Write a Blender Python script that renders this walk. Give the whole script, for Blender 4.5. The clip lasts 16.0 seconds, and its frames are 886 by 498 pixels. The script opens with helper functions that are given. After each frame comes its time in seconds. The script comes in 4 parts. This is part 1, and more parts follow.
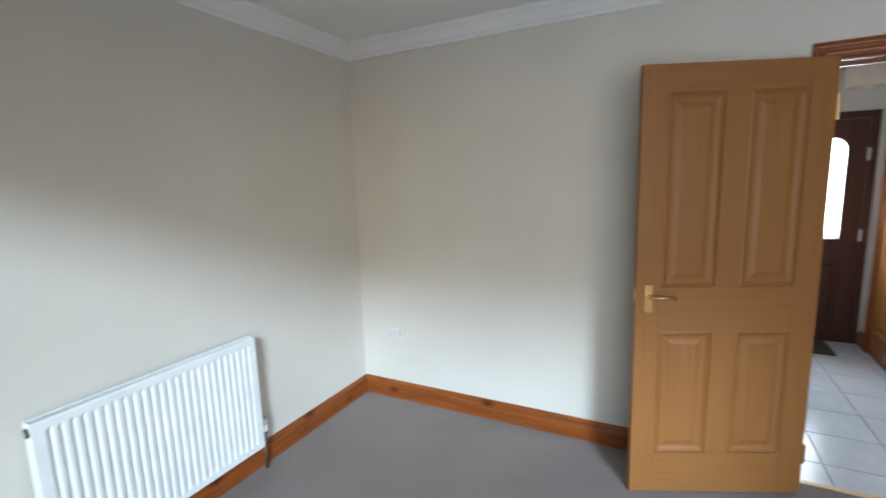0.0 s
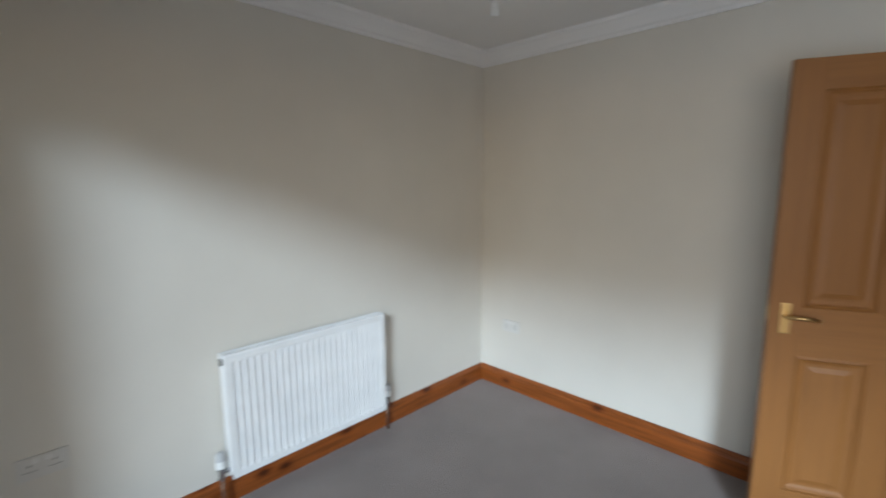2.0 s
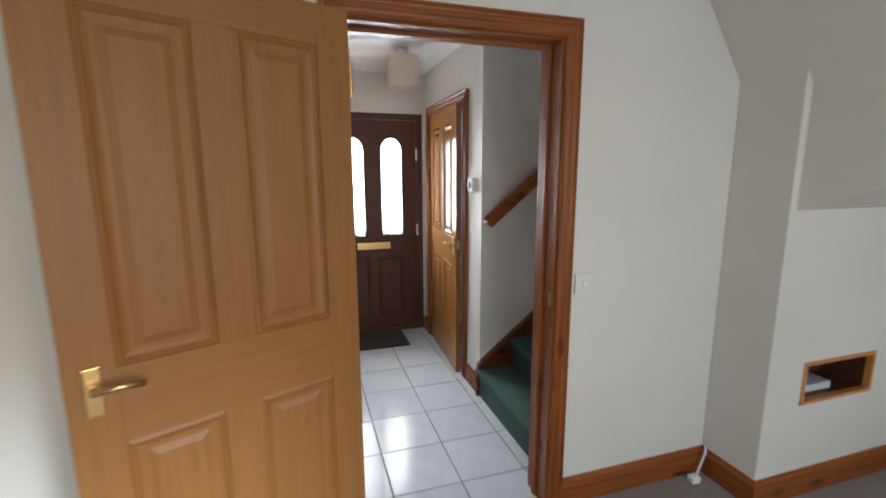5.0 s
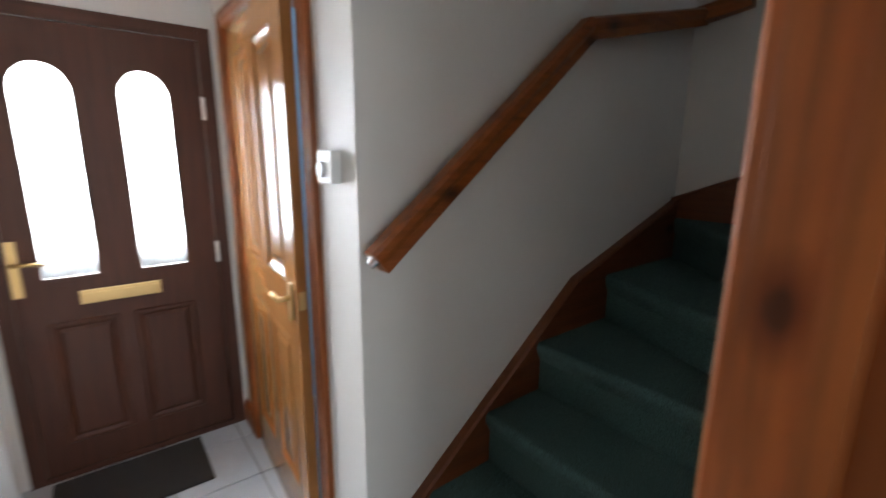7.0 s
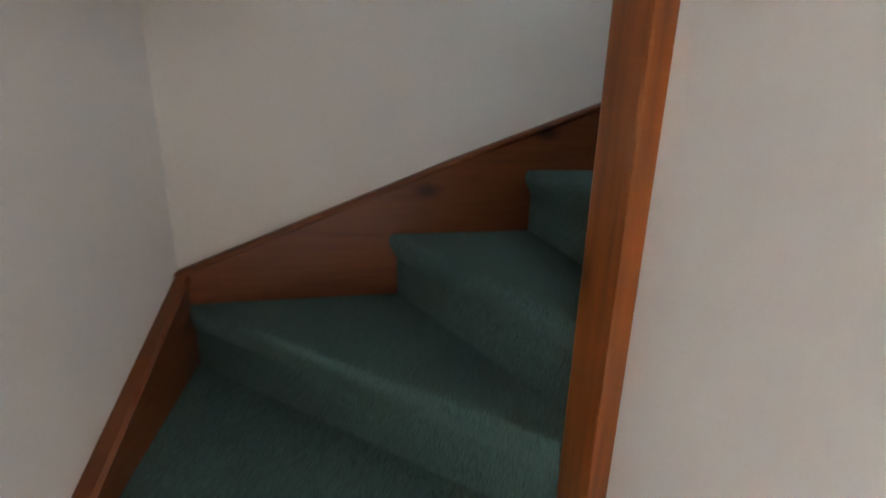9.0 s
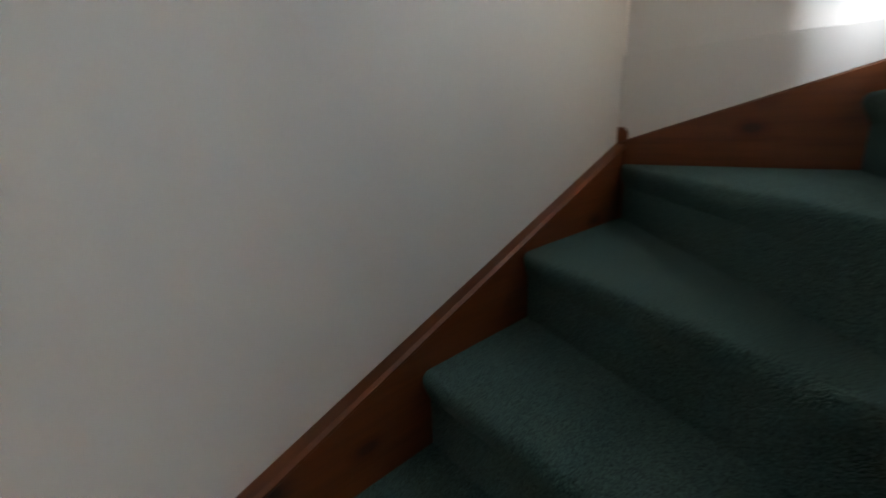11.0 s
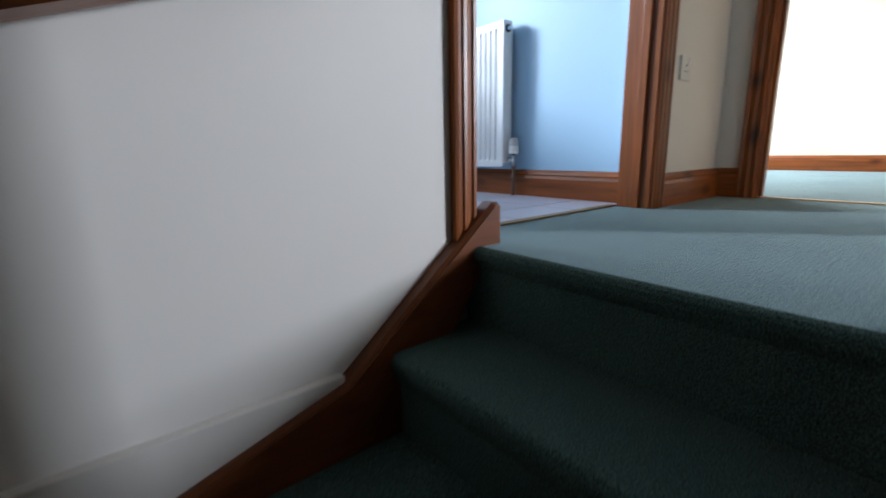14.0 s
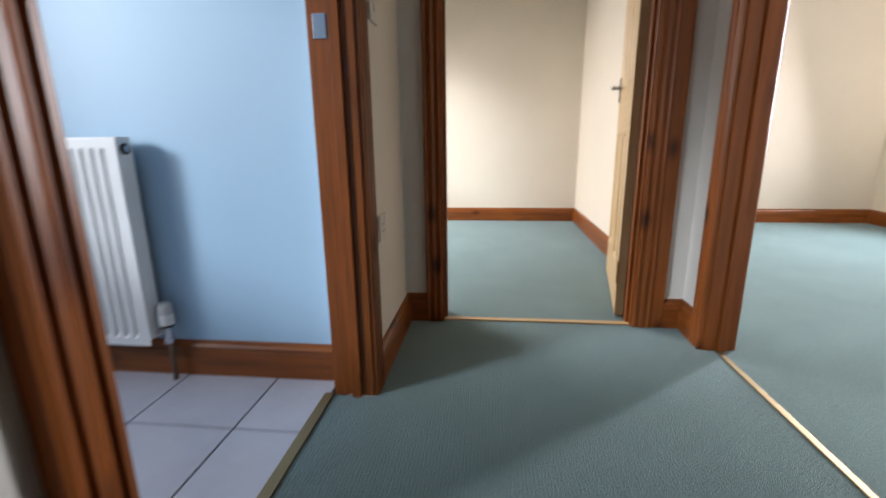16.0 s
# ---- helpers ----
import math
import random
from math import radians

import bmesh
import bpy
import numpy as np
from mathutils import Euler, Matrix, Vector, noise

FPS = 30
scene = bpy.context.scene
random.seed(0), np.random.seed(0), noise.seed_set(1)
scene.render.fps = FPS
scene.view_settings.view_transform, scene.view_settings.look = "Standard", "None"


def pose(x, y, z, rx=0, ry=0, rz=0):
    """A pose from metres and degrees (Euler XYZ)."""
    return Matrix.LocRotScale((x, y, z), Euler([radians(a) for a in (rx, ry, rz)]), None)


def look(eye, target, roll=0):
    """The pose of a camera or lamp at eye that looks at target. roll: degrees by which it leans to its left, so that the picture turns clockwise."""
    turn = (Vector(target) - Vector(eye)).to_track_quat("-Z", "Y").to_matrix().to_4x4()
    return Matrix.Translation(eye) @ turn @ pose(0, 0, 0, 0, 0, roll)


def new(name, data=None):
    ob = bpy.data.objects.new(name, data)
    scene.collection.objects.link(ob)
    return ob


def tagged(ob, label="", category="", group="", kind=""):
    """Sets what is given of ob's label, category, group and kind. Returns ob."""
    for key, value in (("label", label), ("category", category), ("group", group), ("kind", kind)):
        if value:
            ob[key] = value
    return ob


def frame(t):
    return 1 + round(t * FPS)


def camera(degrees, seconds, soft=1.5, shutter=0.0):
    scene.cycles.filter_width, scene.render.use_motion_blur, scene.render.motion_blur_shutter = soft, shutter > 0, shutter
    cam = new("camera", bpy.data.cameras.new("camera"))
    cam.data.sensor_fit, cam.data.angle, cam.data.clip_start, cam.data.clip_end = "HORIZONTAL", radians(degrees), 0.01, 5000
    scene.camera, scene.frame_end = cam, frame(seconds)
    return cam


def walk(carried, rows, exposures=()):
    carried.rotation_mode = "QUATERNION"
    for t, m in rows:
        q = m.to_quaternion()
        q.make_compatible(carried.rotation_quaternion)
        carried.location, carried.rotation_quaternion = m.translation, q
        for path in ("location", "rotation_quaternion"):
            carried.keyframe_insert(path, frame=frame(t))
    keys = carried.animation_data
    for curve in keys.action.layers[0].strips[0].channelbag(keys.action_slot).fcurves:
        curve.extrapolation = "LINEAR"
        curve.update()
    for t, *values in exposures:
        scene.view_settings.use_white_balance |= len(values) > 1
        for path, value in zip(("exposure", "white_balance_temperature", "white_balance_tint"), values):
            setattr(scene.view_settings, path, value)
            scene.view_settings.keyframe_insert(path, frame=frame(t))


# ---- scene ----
cam = camera(89.6, 16.0, 1.7, 0.5)
PATH = [
    (0, (1.951, -2.493, 1.515), (1.045, -0.736, 1.21), -1.8),
    (0.5, (1.956, -2.533, 1.52), (0.785, -0.939, 1.222), -2.4),
    (1, (2.019, -2.612, 1.506), (0.553, -1.282, 1.216), -1.5),
    (1.5, (2.077, -2.629, 1.509), (0.476, -1.466, 1.222), -0.7),
    (2, (2.113, -2.563, 1.516), (0.725, -1.154, 1.218), -0.4),
    (2.5, (2.116, -2.507, 1.498), (1.254, -0.727, 1.2), 0.0),
    (3, (2.155, -2.413, 1.497), (1.99, -0.444, 1.184), 0.1),
    (3.5, (2.172, -2.362, 1.505), (2.519, -0.417, 1.192), -0.6),
    (3.7, (2.178, -2.315, 1.505), (2.637, -0.397, 1.173), -0.7),
    (5.8, (2.578, -0.907, 1.457), (3.175, 0.967, 1.094), -0.1),
    (6, (2.629, -0.75, 1.451), (3.236, 1.118, 1.07), 0.2),
    (6.5, (2.754, -0.331, 1.435), (3.648, 1.415, 1.042), 1.1),
    (7, (2.925, 0.028, 1.431), (4.126, 1.571, 1.01), 0.5),
    (7.5, (3.146, 0.297, 1.422), (4.684, 1.498, 0.985), 0.1),
    (7.6, (3.195, 0.339, 1.43), (4.815, 1.418, 0.97), 0.1),
    (8, (3.371, 0.52, 1.449), (5.258, 0.979, 0.969), -1.9),
    (8.2, (3.435, 0.597, 1.437), (5.371, 0.77, 0.965), -0.1),
    (9.25, (3.93, 0.53, 1.76), (5.75, 0.0, 1.17), 1.5),
    (10.3, (4.4, 0.262, 2.06), (5.978, -0.778, 1.404), 4.5),
    (10.5, (4.44, 0.22, 2.09), (5.988, -0.905, 1.509), 3.5),
    (11, (4.43, 0.19, 2.22), (5.794, -1.181, 1.712), -2.0),
    (11.5, (4.517, 0.119, 2.359), (5.299, -1.638, 1.812), 0.8),
    (12, (4.657, -0.068, 2.422), (4.914, -2.008, 2.009), 0.0),
    (12.5, (4.688, -0.215, 2.525), (4.449, -2.156, 2.106), 0.7),
    (13, (4.718, -0.333, 2.678), (3.893, -2.111, 2.28), 1.3),
    (13.5, (4.65, -0.516, 2.8), (3.6, -2.167, 2.386), 0.0),
    (14, (4.564, -0.629, 2.885), (3.324, -2.137, 2.452), -1.1),
    (14.5, (4.52, -0.774, 2.999), (2.994, -1.988, 2.538), 0.3),
    (15, (4.445, -0.854, 3.145), (2.689, -1.695, 2.687), 2.9),
    (15.5, (4.318, -0.948, 3.331), (2.46, -1.492, 2.83), -0.1),
    (16, (4.166, -1.051, 3.442), (2.235, -1.26, 2.964), -0.7),
]
SUN_POWER, LIVING_W, HALL_W, BATH_W, BED_A_W, BED_B_W = 4.0, 48, 165, 27, 100, 150
EXPOSURES = [(0.0, -0.1, 5850, 6), (1.5, -0.4, 6050, 8), (2.5, -0.47, 6150, 8), (3.0, -0.2, 6500, 9), (3.5, 0.05, 6500, 10), (5.8, 0.05, 6200, 9), (6.5, 0.25, 6100, 9), (7.0, 0.5, 6050, 9),
             (7.5, 1.05, 6000, 9), (8.2, 2.3, 6350, 10), (10.3, 2.5, 6350, 10), (11.0, 2.3, 6450, 11), (11.5, 2.3, 6350, 10), (12.0, 2.15, 6400, 11), (12.5, 1.5, 6350, 11), (13.0, 1.0, 6300, 12), (13.5, 0.5, 6200, 12), (14.0, 0.1, 6200, 12), (14.5, -0.02, 6350, 14),
             (15.2, -0.05, 6600, 15), (16.0, -0.36, 6950, 16)]
walk(cam, [(t, look(eye, target, roll)) for t, eye, target, roll in PATH], EXPOSURES)

# ---- world, sun, window light and added fill ----
world = bpy.data.worlds.new("sky")
scene.world = world
world.use_nodes = True
wn = world.node_tree
sky = wn.nodes.new("ShaderNodeTexSky")
sky.sky_type, sky.sun_disc = "NISHITA", False
sky.sun_elevation, sky.sun_rotation = radians(20), radians(146)
wn.nodes["Background"].inputs["Strength"].default_value = 0.1
wn.links.new(sky.outputs[0], wn.nodes["Background"].inputs[0])

sun = new("sun", bpy.data.lights.new("sun", "SUN"))
sun.data.energy, sun.data.angle, sun.data.color = SUN_POWER, radians(11), (0.74, 0.88, 1.0)
sun.matrix_world = look((0.67 * 9, -9, 4.1), (0, 0, 0))


def window_light(name, at, towards, w, h, watts, colour=(0.86, 0.93, 1.0), spread=180):
    """An area lamp for daylight at a window's opening, also used for added fill."""
    ob = new(name, bpy.data.lights.new(name, "AREA"))
    ob.data.shape, ob.data.size, ob.data.size_y = "RECTANGLE", w, h
    ob.data.energy, ob.data.color, ob.data.spread = watts, colour, radians(spread)
    ob.matrix_world = look(at, towards)
    return ob


window_light("living_window_light", (3.2, -3.33, 1.2), (3.7, 0, 0.35), 2.4, 1.7, LIVING_W)
window_light("front_door_light", (2.98, 3.05, 1.5), (3.1, 0, 0.8), 1.1, 1.3, HALL_W, (0.95, 0.98, 1.0))
# fill added to brighten the kitchen; its window is unseen
window_light("kitchen_fill_light", (1.0, 2.6, 1.5), (1.2, 0, 0.8), 1.0, 1.0, 13)
window_light("bathroom_window_light", (4.0, -3.45, 4.1), (3.5, -1, 3.6), 1.0, 1.1, BATH_W)
window_light("bedroom_window_light", (0.62, -3.1, 4.25), (0.95, -1.9, 2.66), 1.3, 0.9, BED_A_W, (0.93, 0.96, 1.0), 130)
window_light("front_bedroom_window_light", (0.36, 2.5, 4.0), (2.6, 0, 3.3), 0.22, 1.3, BED_B_W, (0.84, 0.91, 1.0), 150)
# fill added so the blue wall shows past the ajar door
window_light("small_room_fill_light", (4.17, 2.5, 1.6), (3.9, 1.3, 1.0), 0.33, 0.75, 9)

# ---- materials ----


def nodes_of(name):
    m = bpy.data.materials.new(name)
    m.use_nodes = True
    t = m.node_tree
    return m, t, t.nodes["Principled BSDF"]


def noise_tex(t, scale, detail=4.0, rough=0.5, stretch=None, kind="Object"):
    c = t.nodes.new("ShaderNodeTexCoord")
    n = t.nodes.new("ShaderNodeTexNoise")
    n.inputs["Scale"].default_value, n.inputs["Detail"].default_value, n.inputs["Roughness"].default_value = scale, detail, rough
    src = c.outputs[kind]
    if stretch:
        mp = t.nodes.new("ShaderNodeMapping")
        mp.inputs["Scale"].default_value = stretch
        t.links.new(src, mp.inputs[0])
        src = mp.outputs[0]
    t.links.new(src, n.inputs["Vector"])
    return n


def ramp(t, src, stops):
    r = t.nodes.new("ShaderNodeValToRGB")
    while len(r.color_ramp.elements) < len(stops):
        r.color_ramp.elements.new(0.5)
    for e, (p, c) in zip(r.color_ramp.elements, stops):
        e.position, e.color = p, (*c, 1)
    t.links.new(src, r.inputs[0])
    return r


def bump(t, bsdf, src, strength, distance):
    b = t.nodes.new("ShaderNodeBump")
    b.inputs["Strength"].default_value, b.inputs["Distance"].default_value = strength, distance
    t.links.new(src, b.inputs["Height"])
    t.links.new(b.outputs[0], bsdf.inputs["Normal"])


def shade(c, f):
    return tuple(min(1.0, v * f) for v in c)


def paint(name, colour, rough=0.6, spread=0.05, relief=0.12):
    m, t, b = nodes_of(name)
    n = noise_tex(t, 1.3, 5)
    r = ramp(t, n.outputs[0], [(0.3, shade(colour, 1 - spread)), (0.7, shade(colour, 1 + spread))])
    t.links.new(r.outputs[0], b.inputs["Base Color"])
    b.inputs["Roughness"].default_value = rough
    bump(t, b, noise_tex(t, 160, 3).outputs[0], relief, 0.002)
    return m


def wood(name, colour, axis, rough=0.3, knots=True, contrast=0.35):
    """Stained timber with its grain along one axis."""
    m, t, b = nodes_of(name)
    st = [16.0, 16.0, 16.0]
    st[axis] = 0.9
    grain = noise_tex(t, 3.0, 6, 0.6, st)
    r = ramp(t, grain.outputs[0], [(0.25, shade(colour, 1 - contrast)), (0.5, colour), (0.75, shade(colour, 1 + contrast * 0.7))])
    out = r.outputs[0]
    if knots:
        ks = [8.0, 8.0, 8.0]
        ks[axis] = 4.2
        c = t.nodes.new("ShaderNodeTexCoord")
        mp = t.nodes.new("ShaderNodeMapping")
        mp.inputs["Scale"].default_value = ks
        v = t.nodes.new("ShaderNodeTexVoronoi")
        v.inputs["Scale"].default_value = 1.0
        t.links.new(c.outputs["Object"], mp.inputs[0])
        t.links.new(mp.outputs[0], v.inputs["Vector"])
        k = ramp(t, v.outputs["Distance"], [(0.08, (0.1, 0.06, 0.04)), (0.13, (0.5, 0.38, 0.3)), (0.25, (1, 1, 1))])
        mix = t.nodes.new("ShaderNodeMix")
        mix.data_type, mix.blend_type = "RGBA", "MULTIPLY"
        mix.inputs[0].default_value = 0.85
        t.links.new(out, mix.inputs[6])
        t.links.new(k.outputs[0], mix.inputs[7])
        out = mix.outputs[2]
    t.links.new(out, b.inputs["Base Color"])
    b.inputs["Roughness"].default_value = rough
    b.inputs["Specular IOR Level"].default_value = 0.36
    bump(t, b, grain.outputs[0], 0.12, 0.003)
    return m


def carpet(name, colour, scale=420, depth=0.004, spread=0.22, rib=0.1, sheen=0.2):
    m, t, b = nodes_of(name)
    big = noise_tex(t, 2.4, 5, 0.6)
    fine = noise_tex(t, scale, 2)
    r = ramp(t, fine.outputs[0], [(0.3, shade(colour, 1 - spread)), (0.7, shade(colour, 1 + spread))])
    r2 = ramp(t, big.outputs[0], [(0.35, (0.86, 0.86, 0.86)), (0.65, (1, 1, 1))])
    mix = t.nodes.new("ShaderNodeMix")
    mix.data_type, mix.blend_type = "RGBA", "MULTIPLY"
    mix.inputs[0].default_value = 1.0
    t.links.new(r.outputs[0], mix.inputs[6])
    t.links.new(r2.outputs[0], mix.inputs[7])
    t.links.new(mix.outputs[2], b.inputs["Base Color"])
    b.inputs["Roughness"].default_value = 1.0
    b.inputs["Specular IOR Level"].default_value = 0.1
    b.inputs["Sheen Weight"].default_value = sheen
    ribs = t.nodes.new("ShaderNodeTexWave")
    ribs.inputs["Scale"].default_value, ribs.inputs["Distortion"].default_value, ribs.inputs["Detail Scale"].default_value = 34, 2.5, 4
    ribs.bands_direction = "Y"
    c = t.nodes.new("ShaderNodeTexCoord")
    t.links.new(c.outputs["Object"], ribs.inputs["Vector"])
    add = t.nodes.new("ShaderNodeMath")
    add.operation = "MULTIPLY_ADD"
    add.inputs[1].default_value = rib
    t.links.new(ribs.outputs["Fac"], add.inputs[0])
    t.links.new(fine.outputs[0], add.inputs[2])
    bump(t, b, add.outputs[0], 0.9, depth)
    return m


def tile_mat(name, colour, rough):
    m, t, b = nodes_of(name)
    info = t.nodes.new("ShaderNodeObjectInfo")
    n = noise_tex(t, 5, 6, 0.65)
    r = ramp(t, n.outputs[0], [(0.3, shade(colour, 0.86)), (0.7, colour)])
    v = ramp(t, info.outputs["Random"], [(0, (0.93, 0.93, 0.93)), (1, (1, 1, 1))])
    mix = t.nodes.new("ShaderNodeMix")
    mix.data_type, mix.blend_type = "RGBA", "MULTIPLY"
    mix.inputs[0].default_value = 1.0
    t.links.new(r.outputs[0], mix.inputs[6])
    t.links.new(v.outputs[0], mix.inputs[7])
    t.links.new(mix.outputs[2], b.inputs["Base Color"])
    b.inputs["Roughness"].default_value = rough
    bump(t, b, noise_tex(t, 14, 3).outputs[0], 0.08, 0.003)
    return m


def plain(name, colour, rough=0.4, metal=0.0, grain=200):
    m, t, b = nodes_of(name)
    n = noise_tex(t, 9, 4)
    r = ramp(t, n.outputs[0], [(0.3, shade(colour, 0.92)), (0.7, colour)])
    t.links.new(r.outputs[0], b.inputs["Base Color"])
    b.inputs["Roughness"].default_value, b.inputs["Metallic"].default_value = rough, metal
    bump(t, b, noise_tex(t, grain, 2).outputs[0], 0.04, 0.001)
    return m


CREAM = paint("cream_wall_paint", (0.635, 0.603, 0.54))
HALL_CREAM = paint("hall_wall_paint", (0.68, 0.65, 0.605))
BED_CREAM = paint("bedroom_wall_paint", (0.76, 0.67, 0.56))
BLUE = paint("blue_bathroom_paint", (0.36, 0.545, 0.71), 0.5)
CEIL = paint("ceiling_white", (0.80, 0.79, 0.78), 0.75)
GLOSS = plain("radiator_white", (0.82, 0.83, 0.83), 0.3)
PLASTIC = plain("white_plastic", (0.80, 0.80, 0.78), 0.35)
PINE = [wood("pine_along_%s" % n, (0.225, 0.062, 0.012), a, 0.34, True, 0.5) for a, n in enumerate("xyz")]
PINE_LIGHT = [wood("light_pine_along_%s" % n, (0.50, 0.20, 0.06), a) for a, n in enumerate("xyz")]
SATIN_OAK = [wood("satin_oak_along_%s" % n, (0.265, 0.112, 0.029), a, 0.5, False, 0.14) for a, n in enumerate("xyz")]
OAK = [wood("oak_along_%s" % n, (0.29, 0.125, 0.036), a, 0.17, False, 0.2) for a, n in enumerate("xyz")]
PALE = [wood("pale_pine_along_%s" % n, (0.62, 0.42, 0.22), a, 0.4, False, 0.12) for a, n in enumerate("xyz")]
DARK = [wood("dark_brown_along_%s" % n, (0.068, 0.022, 0.010), a, 0.5, False, 0.3) for a, n in enumerate("xyz")]
STRING = [wood("dark_pine_along_%s" % n, (0.135, 0.039, 0.011), a, 0.38, True) for a, n in enumerate("xyz")]
BEIGE = carpet("taupe_carpet", (0.27, 0.225, 0.205))
# same carpet twice: darker for the shaded stairs, lighter for the lit upper floor
CARPET_SHADED = carpet("green_carpet_shaded", (0.066, 0.12, 0.107), 330, 0.005, 0.7, 0.0, 0.04)
CARPET_LIT = carpet("green_carpet_lit", (0.18, 0.285, 0.298), 300, 0.006, 0.42, 0.12)
TILE = tile_mat("white_floor_tile", (0.66, 0.70, 0.74), 0.16)
BTILE = tile_mat("pale_lilac_tile", (0.62, 0.64, 0.74), 0.3)
GROUT = plain("grey_grout", (0.25, 0.26, 0.28), 0.9)
BGROUT = plain("dark_grout", (0.07, 0.075, 0.1), 0.9)
BRASS = plain("brass", (0.62, 0.42, 0.18), 0.32, 1.0)
CHROME = plain("chrome", (0.6, 0.6, 0.62), 0.2, 1.0)
COPPER = plain("dull_copper_pipe", (0.16, 0.10, 0.07), 0.45, 0.6)
MATB = carpet("black_brown_door_mat", (0.022, 0.017, 0.014), 260, 0.006)
RUGM = carpet("cream_rug", (0.52, 0.47, 0.41), 300, 0.006)
RUG_LINES = [carpet("rug_line_%s" % n, c, 300, 0.004) for n, c in (("pale", (0.40, 0.35, 0.29)), ("mid", (0.20, 0.16, 0.13)), ("dark", (0.07, 0.055, 0.05)))]
CAP_GREY = plain("grey_cap_plastic", (0.5, 0.5, 0.5), 0.45)
SOCKET = plain("cream_white_plate", (0.66, 0.645, 0.61), 0.45)
DULL_BRASS = plain("worn_dull_brass", (0.36, 0.27, 0.15), 0.5, 0.9)
# for black parts, and for the shade inside holes
BLACK = plain("black_parts_and_hole_shade", (0.015, 0.014, 0.013), 0.8)
SHADE = plain("cream_lampshade", (0.72, 0.62, 0.50), 0.9)
PAPER = plain("grey_papers", (0.55, 0.57, 0.6), 0.6)
GLASS, gt, gb = nodes_of("frosted_glass")
gb.inputs["Transmission Weight"].default_value, gb.inputs["Roughness"].default_value = 1.0, 0.25
bump(gt, gb, noise_tex(gt, 90, 2).outputs[0], 0.3, 0.002)

# ---- mesh helpers ----


def finish(name, bm, mat, parent=None, label="", smooth=False):
    bmesh.ops.recalc_face_normals(bm, faces=bm.faces)
    me = bpy.data.meshes.new(name)
    bm.to_mesh(me)
    bm.free()
    me.materials.append(mat)
    if smooth:
        for p in me.polygons:
            p.use_smooth = True
    ob = new(name, me)
    if parent:
        ob.parent = parent
    if label:
        ob["label"] = label
    return ob


def part(name, bm, mat, parent, label="", smooth=False):
    return finish(name, bm, mat, parent, label, smooth)


def base(name, m, label, category, group=""):
    ob = new(name)
    ob.empty_display_size = 0.1
    ob.matrix_world = m
    return tagged(ob, label, category, group)


def add_box(bm, a, b, bevel=0.0):
    """A box between two corners."""
    lo = [min(p, q) for p, q in zip(a, b)]
    hi = [max(p, q) for p, q in zip(a, b)]
    vs = [bm.verts.new((x, y, z)) for x in (lo[0], hi[0]) for y in (lo[1], hi[1]) for z in (lo[2], hi[2])]
    fs = [bm.faces.new([vs[i] for i in f]) for f in ((0, 1, 3, 2), (4, 6, 7, 5), (0, 4, 5, 1), (2, 3, 7, 6), (0, 2, 6, 4), (1, 5, 7, 3))]
    if bevel:
        es = list({e for f in fs for e in f.edges})
        bmesh.ops.bevel(bm, geom=es, offset=bevel, segments=2, affect="EDGES", profile=0.7)


def box(a, b, bevel=0.0):
    bm = bmesh.new()
    add_box(bm, a, b, bevel)
    return bm


def add_prism(bm, pts, z0, z1):
    """An upright prism over a flat outline."""
    lo = [bm.verts.new((x, y, z0)) for x, y in pts]
    hi = [bm.verts.new((x, y, z1)) for x, y in pts]
    n = len(pts)
    bm.faces.new(lo[::-1])
    bm.faces.new(hi)
    return [bm.faces.new((lo[i], lo[(i + 1) % n], hi[(i + 1) % n], hi[i])) for i in range(n)]


def add_plate(bm, pts, axis, c0, c1):
    """A plate whose outline lies in the plane across axis 0 (y, z) or 1 (x, z)."""
    def at(p, c):
        return (c, p[0], p[1]) if axis == 0 else (p[0], c, p[1])
    lo = [bm.verts.new(at(p, c0)) for p in pts]
    hi = [bm.verts.new(at(p, c1)) for p in pts]
    n = len(pts)
    bm.faces.new(lo[::-1])
    bm.faces.new(hi)
    for i in range(n):
        bm.faces.new((lo[i], lo[(i + 1) % n], hi[(i + 1) % n], hi[i]))


def add_run(bm, profile, p0, p1, side, up, m0=0.0, m1=0.0):
    """A moulding: profile points (out from the wall, up) drawn from p0 to p1; m0 and m1 slant the ends for mitres."""
    p0, p1, side, up = Vector(p0), Vector(p1), Vector(side), Vector(up)
    d = (p1 - p0).normalized()
    a = [bm.verts.new(p0 + side * u + up * v + d * (m0 * u)) for u, v in profile]
    b = [bm.verts.new(p1 + side * u + up * v + d * (m1 * u)) for u, v in profile]
    n = len(profile)
    bm.faces.new(a)
    bm.faces.new(b[::-1])
    for i in range(n):
        bm.faces.new((a[i], a[(i + 1) % n], b[(i + 1) % n], b[i]))


